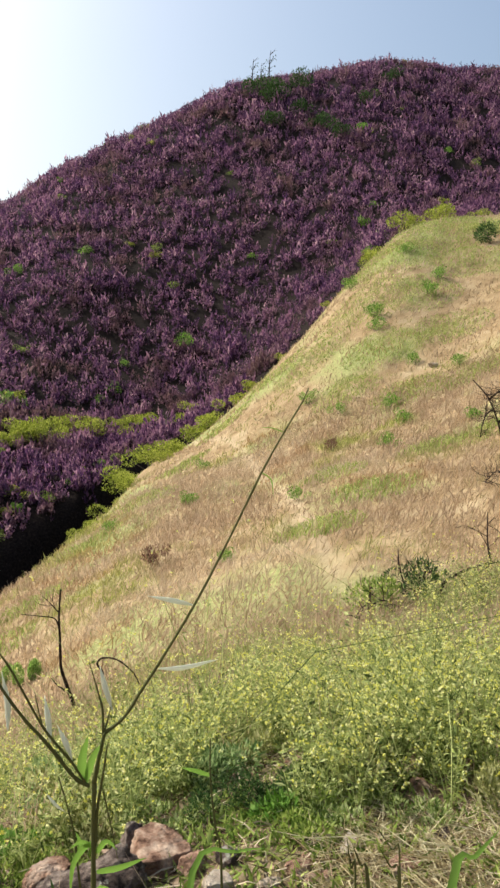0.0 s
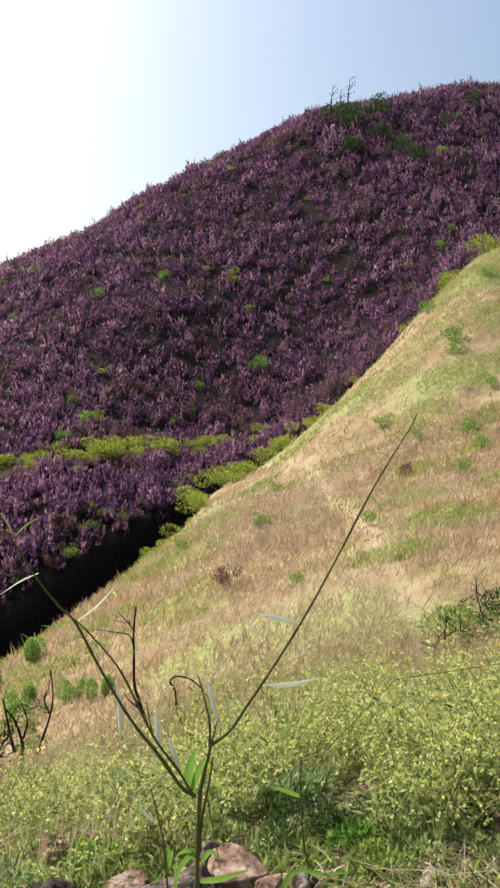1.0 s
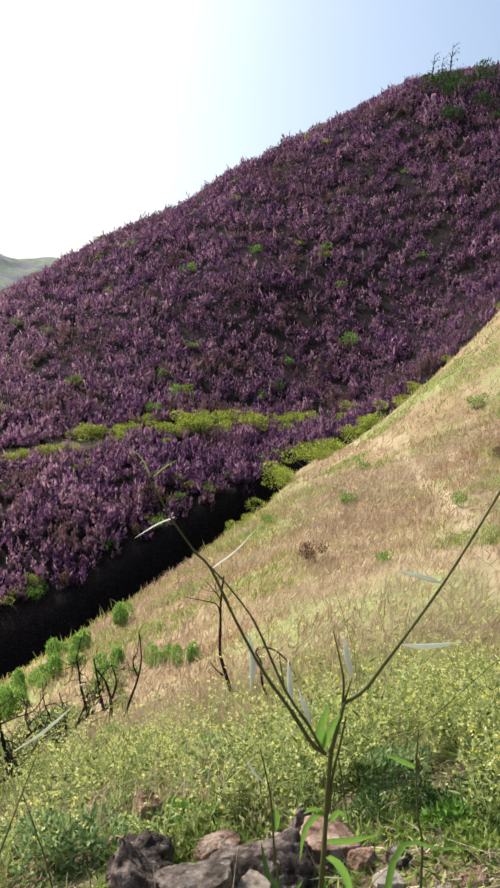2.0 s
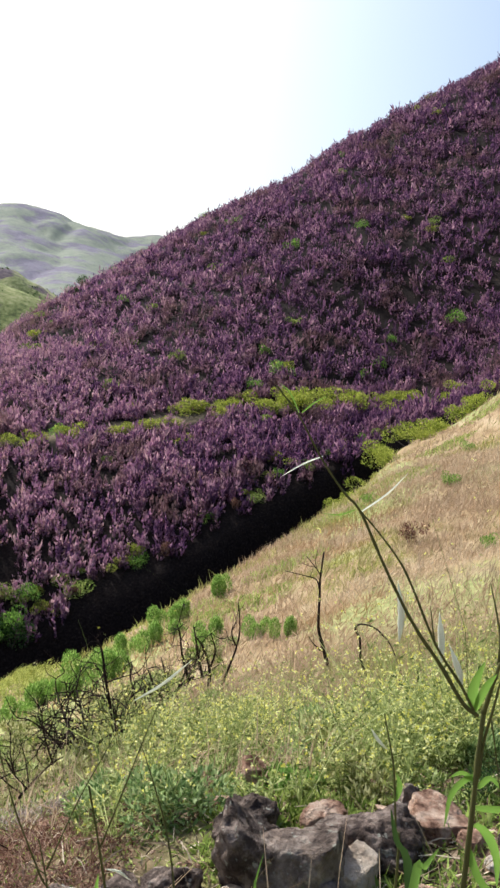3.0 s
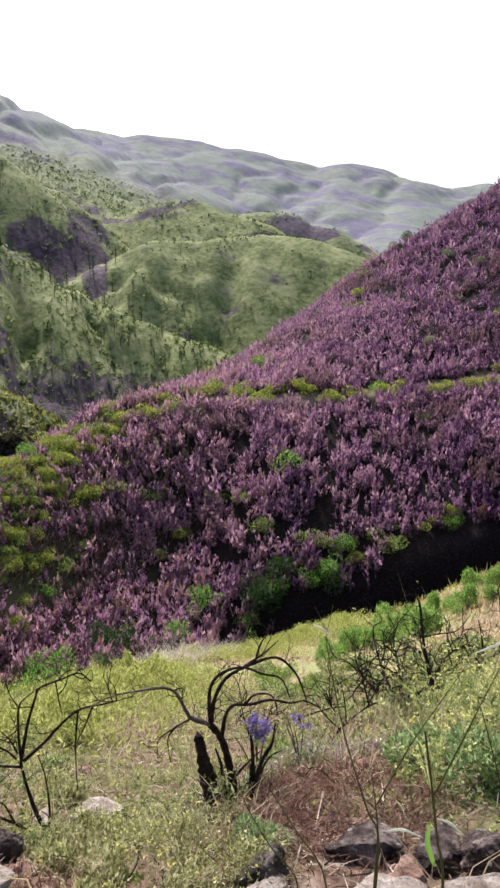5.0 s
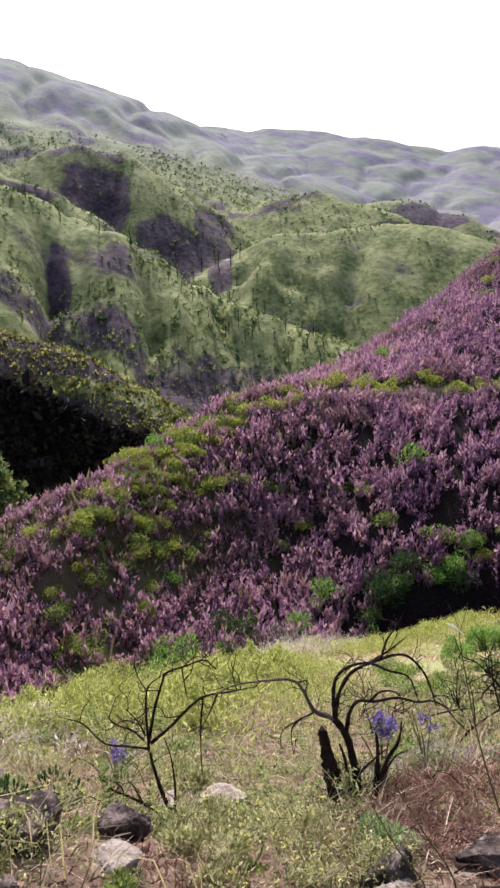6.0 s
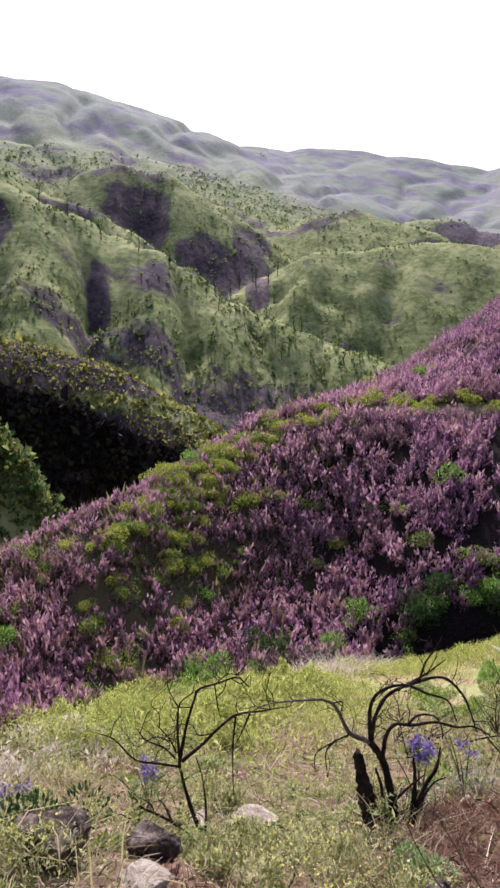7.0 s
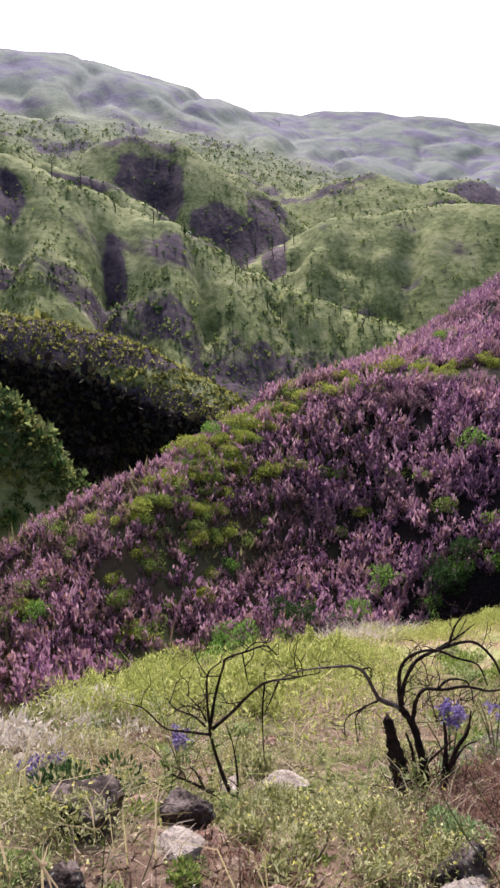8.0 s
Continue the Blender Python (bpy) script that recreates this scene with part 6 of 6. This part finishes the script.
def violet(az, r, high, count, label):
    x, y = place(az, r)
    top = thing("violet_wildflower", x, y, label, "wildflower", "violet wildflowers")
    s = np.random.default_rng(int(abs(az) * 10))
    for k in range(5):
        e = s.normal(0, 0.06, 2)
        part("stem", tube_mesh("stem", [([(0, 0, 0), (e[0] * 0.5, e[1] * 0.5, high * 0.6), (e[0], e[1], high)], 0.004, 0.002, 5)], STALK), top)
    for k in range(count):
        head = part("flower", VIOLET_HEADS[k % 4], top, "violet flower head")
        a, q = s.uniform(0, 6.28), math.sqrt(s.uniform(0, 1)) * 0.036
        head.matrix_basis = pose(math.cos(a) * q * 1.3, math.sin(a) * q, high + s.normal(0, 0.022), 0, 0, s.uniform(0, 360))
    q = np.stack([s.normal(0, 0.05, 90), s.normal(0, 0.05, 90), s.uniform(0, 0.85, 90) * high], 1)
    part("foliage", mesh_from("foliage", *leaves(q, unit(90), s.uniform(0.02, 0.05, 90), s.uniform(0.006, 0.015, 90)), SAGE), top)


violet(-43.9, 3.05, 0.28, 22, "violet wildflower growing through a burnt shrub")
violet(-63.9, 3.45, 0.20, 14, "violet wildflower under thin burnt branches")
violet(-74.8, 3.00, 0.14, 16, "violet wildflower in pale dry grass")
violet(-72.6, 3.25, 0.12, 7, "small violet wildflower in pale dry grass")
violet(-40.2, 3.6, 0.24, 5, "violet wildflower beside burnt branches")


# ---- thin stalks between walk and slope ----
def weed_stalk(az, r, z, runs, label, pods=(), leaf=()):
    x, y = place(az, r)
    top = thing("dry_stalk", x, y, label, "weed", "thin weed stalks", -az, 0, 1.0, z)
    s = np.random.default_rng(int(abs(az) * 100))
    for k, (r0, r1, run) in enumerate(runs):
        o = run[0]
        side = s.uniform(-0.1, 0.1)
        part("stem" if k == 0 else "branch", tube_mesh("stem", [([(u / 100, side * (w - o[1]) / 100, w / 100) for u, w in run], r0 / 100, r1 / 100, 6)], STALK), top)
    for run in pods:
        part("seed_pod", tube_mesh("seed_pod", [([(u / 100, 0, w / 100) for u, w in run], 0.004, 0.004, 8, 0.05, 0.5, True)], POD), top, "slender pale seed pod")
    for run in leaf:
        part("leaf", blade_mesh("leaf", [(u / 100, 0, w / 100) for u, w in run], 0.011, GREEN), top)


weed_stalk(-32.97, 1.50, -0.063, [(0.35, 0.2, [(0.0, -3.0), (0.0, 37.7), (-2.0, 50.0), (-3.8, 60.9), (-5.8, 71.6)]), (0.2, 0.07, [(-3.2, 59.1), (-0.2, 68.4), (3.7, 81.0), (6.7, 90.2)]), (0.1, 0.05, [(6.7, 90.2), (12.2, 93.2), (17.1, 97.5)])], 'thin brown weed stalk with a long leaning branch', [[(-11.7, 49.8), (-8.5, 50.7), (-4.9, 49.7)], [(-2.1, 54.2), (0.4, 53.4), (2.7, 51.4)]], [[(-2.0, 43.7), (-3.7, 48.6), (-3.4, 53.6)]])
weed_stalk(-27.98, 1.59, -0.063, [(0.3, 0.1, [(0.0, -3.0), (0.0, 32.2), (-2.2, 50.1), (-6.2, 63.6), (-9.0, 71.4)])], 'thin leaning brown weed stalk', [], [])
weed_stalk(-36.53, 1.87, -0.145, [(0.32, 0.1, [(0.0, -3.0), (0.0, 27.9), (-3.2, 36.5), (-9.5, 55.5), (-13.4, 71.7), (-15.5, 81.7)]), (0.1, 0.05, [(-15.2, 80.3), (-16.5, 83.9), (-18.3, 87.3)]), (0.1, 0.05, [(-15.3, 81.0), (-14.5, 84.6), (-14.1, 87.8)])], 'tall thin weed stalk with a forked top', [[(-18.4, 82.8), (-16.4, 82.0), (-14.4, 80.4)]], [])
weed_stalk(-40.85, 1.68, -0.113, [(0.28, 0.1, [(0.0, -3.0), (0.0, 26.8), (-7.9, 41.1), (-14.3, 51.6)])], 'thin leaning dry weed stalk', [], [])
weed_stalk(-12.18, 1.38, -0.016, [(0.3, 0.12, [(0.0, -3.0), (0.0, 59.2), (-0.9, 66.8), (-2.1, 77.7), (-3.3, 83.1), (-4.7, 88.4)])], 'thin dark weed stalk with a green leaf', [[(-6.8, 85.5), (-5.4, 83.5), (-3.8, 82.0)]], [[(-1.5, 72.3), (-0.9, 75.1), (-1.7, 77.8)]])
weed_stalk(-37.70, 1.64, -0.098, [(0.3, 0.12, [(0.6, -3.0), (0.6, 35.8), (0.2, 47.7), (-1.8, 59.8)]), (0.18, 0.06, [(0.3, 49.1), (6.2, 64.4), (11.1, 74.5), (16.0, 84.5)]), (0.15, 0.06, [(0.3, 47.7), (-3.5, 51.4)])], 'thin forked weed stalk with a pale pod', [[(17.0, 84.7), (23.2, 88.0), (29.0, 92.6)]], [])
weed_stalk(-47.24, 2.01, -0.200, [(0.3, 0.1, [(17.8, -3.0), (17.8, 7.3), (10.1, 18.2), (2.8, 32.1), (0.4, 43.0)])], 'thin leaning stalk beside a burnt shrub', [], [])
weed_stalk(-70.80, 1.95, -0.059, [(0.3, 0.1, [(-0.0, -3.0), (-0.0, 1.1), (0.9, 10.2), (1.7, 16.3)]), (0.2, 0.08, [(0.6, 5.5), (2.7, 11.3)])], 'short dark dry stalk in bare soil', [], [])
weed_stalk(-67.75, 1.95, -0.100, [(0.25, 0.1, [(-1.1, -3.0), (-1.1, 3.2), (0.8, 8.1), (2.9, 13.3)])], 'short dark dry stalk in bare soil', [], [])
weed_stalk(-2.58, 1.30, -0.005, [(0.3, 0.1, [(2.2, -3.0), (2.2, 69.4), (0.8, 83.0), (-0.1, 91.4), (-0.2, 98.6)])], 'dark upright weed stalk above the rocks', [], [[(-0.1, 90.3), (-2.8, 91.2), (-5.3, 91.9)]])
weed_stalk(11.95, 1.50, 0.011, [(0.3, 0.1, [(0.6, -3.0), (0.6, 56.8), (-1.3, 61.1), (-3.9, 64.6)])], 'short dark dry stalk in the mustard', [], [])
weed_stalk(8.06, 1.40, 0.002, [(0.3, 0.1, [(1.9, -3.0), (1.9, 63.4), (0.9, 67.6), (0.1, 73.2)])], 'short dark dry stalk in the mustard', [], [])


# ---- tall grass beside the walk ----
def grass_tuft(x, y, blades, material, label):
    """A few long blades from one root: each is the run of its upper part from the root, in metres, and its breadth."""
    top = thing("grass_tuft", x, y, label, "grass", "tall grass beside the walk")
    for width, run in blades:
        part("blade", blade_mesh("blade", [(0, 0, -0.02), (run[0][0] * 0.5, run[0][1] * 0.5, run[0][2] * 0.5), *run], width, material), top)


grass_tuft(-0.20, 1.05, [(0.016, [(-0.046, 0.02, 0.75), (-0.07, 0.017, 0.82), (-0.082, 0.016, 0.87)]), (0.010, [(-0.02, 0.0, 0.42), (0.03, -0.02, 0.6), (0.09, -0.04, 0.66)])], DEEP, "long dark green grass blades standing close to the walk")
grass_tuft(-0.27, 0.97, [(0.013, [(0.036, 0, 0.82), (0.048, 0, 0.856), (0.065, 0, 0.891)]), (0.009, [(0.0, 0.02, 0.6), (-0.05, 0.02, 0.72), (-0.12, 0.03, 0.76)])], BRIGHT, "long bright green grass blades standing close to the walk")
grass_tuft(0.27, 1.06, [(0.014, [(0.036, 0, 0.866), (0.064, -0.01, 0.914), (0.094, -0.02, 0.963)]), (0.008, [(-0.02, 0, 0.6), (-0.05, 0, 0.74), (-0.10, 0, 0.80)])], BRIGHT, "long green grass blades leaning over dry straw")
grass_tuft(-0.12, 1.24, [(0.012, [(0.034, 0.007, 0.759), (0.111, 0.01, 0.795), (0.159, 0.009, 0.804)]), (0.008, [(-0.01, 0, 0.55), (-0.03, 0.01, 0.68), (-0.07, 0.02, 0.72)])], BRIGHT, "arching green grass blades in front of a pink rock")
grass_tuft(0.25, 1.28, [(0.007, [(-0.029, 0, 0.708), (-0.044, 0, 0.745), (-0.06, 0, 0.786)]), (0.007, [(0.024, -0.01, 0.716), (0.009, 0, 0.742), (-0.014, 0, 0.781)])], STALK, "thin dark grass blades in front of dry straw")
grass_tuft(-0.51, 1.17, [(0.006, [(0.003, 0, 0.594), (0.005, 0, 0.634), (0.016, 0, 0.687)])], BRIGHT, "single thin green grass blade beside the rocks")

# pale stones far off
for k, (az, r, size, proud) in enumerate([(13.3, 31, 0.26, 0.1), (-53.9, 492, 2.0, 0.8), (-53.6, 478, 1.6, 0.6)]):
    x, y = place(az, r)
    me = boulder(k + 90, size, size * 0.7, size * 0.6, 0.16, 10, True)
    me.materials.append(CREAM_STONE)
    rock = tagged(new("rock", me), "pale stone in dry grass" if k == 0 else "pale boulder in a far canyon bottom", "rock", "pale stones on the hills")
    rock.matrix_basis = pose(x, y, float(ground_z(x, y)) + proud, 0, 0, 40 * k)


# ---- trees ----
def tree_meshes(seed, high, leafy):
    """A slim fire-scarred tree: tapered trunk, limbs and an uneven thin crown."""
    s = np.random.default_rng(seed)
    wob = s.normal(0, 0.03, (4, 2)) * high
    run = [(0, 0, -0.3), (wob[0][0], wob[0][1], high * 0.35), (wob[1][0], wob[1][1], high * 0.7), (wob[2][0], wob[2][1], high)]
    trunk = tube_mesh("trunk", [(run, high * 0.028, high * 0.006, 6)], CHAR)
    limbs, tips = [], []
    spine = bend(run)
    for k in range(9):
        p = spine[s.integers(len(spine) // 3, len(spine) - 1)]
        a, out = s.uniform(0, 6.28), s.uniform(0.10, 0.24) * high
        q = p + np.array([math.cos(a) * out, math.sin(a) * out, out * s.uniform(0.4, 1.3)])
        limbs.append(tube_mesh("limb", [([p, (p + q) / 2 + s.normal(0, 0.02, 3) * high, q], high * 0.011, high * 0.003, 4)], CHAR))
        tips.append(q)
    c = np.array(tips)[s.integers(len(tips), size=leafy)] + s.normal(0, 0.05, (leafy, 3)) * high
    way = s.normal(size=(leafy, 3))
    way /= np.linalg.norm(way, axis=1, keepdims=True)
    crown = mesh_from("crown", *leaves(c, way, s.uniform(0.04, 0.09, leafy) * high, s.uniform(0.02, 0.05, leafy) * high), DEEP)
    return trunk, limbs, crown


TREES = [tree_meshes(5, 1.0, 160), tree_meshes(6, 1.0, 60), tree_meshes(7, 1.0, 110), tree_meshes(8, 1.0, 16)]


def tree(az, r, high, k, label, group):
    x, y = place(az, r)
    top = thing("tree", x, y, label, "tree", group, 77 * k, 0, high)
    trunk, limbs, crown = TREES[k % 4]
    part("trunk", trunk, top)
    for m in limbs:
        part("limb", m, top)
    part("crown", crown, top)


for k in range(30):
    az = -57.5 + 13.5 * (k / 29) + g.uniform(-0.3, 0.3)
    tree(az, float(rim(RIDGE_B, [az])[0]) + g.uniform(-22, 10), g.uniform(2.8, 6.8), k, "thin dark fire-scarred tree on a far canyon spur", "trees on the canyon spur")
for k in range(16):
    tree(g.uniform(-56.5, -52.5), g.uniform(330, 420), g.uniform(6, 10), k, "thin dark tree in the far canyon bottom", "trees in the canyon bottom")
for k, az in enumerate((-65.2, -69.3, -62.6, -67.4, -60.4)):
    tree(az, float(rim(RIDGE_B, [az])[0]) - 5, g.uniform(5, 8), k + 1, "lone thin tree on a far green ridge", "trees on the canyon spur")
for k in range(26):
    az = g.uniform(-63.5, -53)
    tree(az, float(rim(RIDGE_E, [az])[0]) - g.uniform(0, 12), g.uniform(3.5, 6), k % 3, "tiny distant tree on the skyline ridge", "trees on the skyline ridge")
for k, (az, r, high) in enumerate([(-0.3, 106, 3.6), (0.9, 107, 4.2), (0.3, 105, 3.0)]):
    tree(az, r, high, 3, "bare burnt tree with thin limbs on the hilltop", "trees on the hilltop")
for k, (az, r, size) in enumerate([(0.2, 101, 3.6), (1.6, 99, 3.4), (2.6, 102, 3.2), (3.6, 96, 2.6), (1.0, 94, 2.4), (4.8, 92, 2.6), (6.0, 90, 2.2), (-32.6, 84, 1.5), (-31.6, 86, 1.3), (9.5, 104, 2.2), (8.2, 98, 2.0)]):
    bush("dark_bush", "deep", az, r, size, "dark green bush high on the mauve hillside", "dark bushes on the hilltop", k, 33 * k)
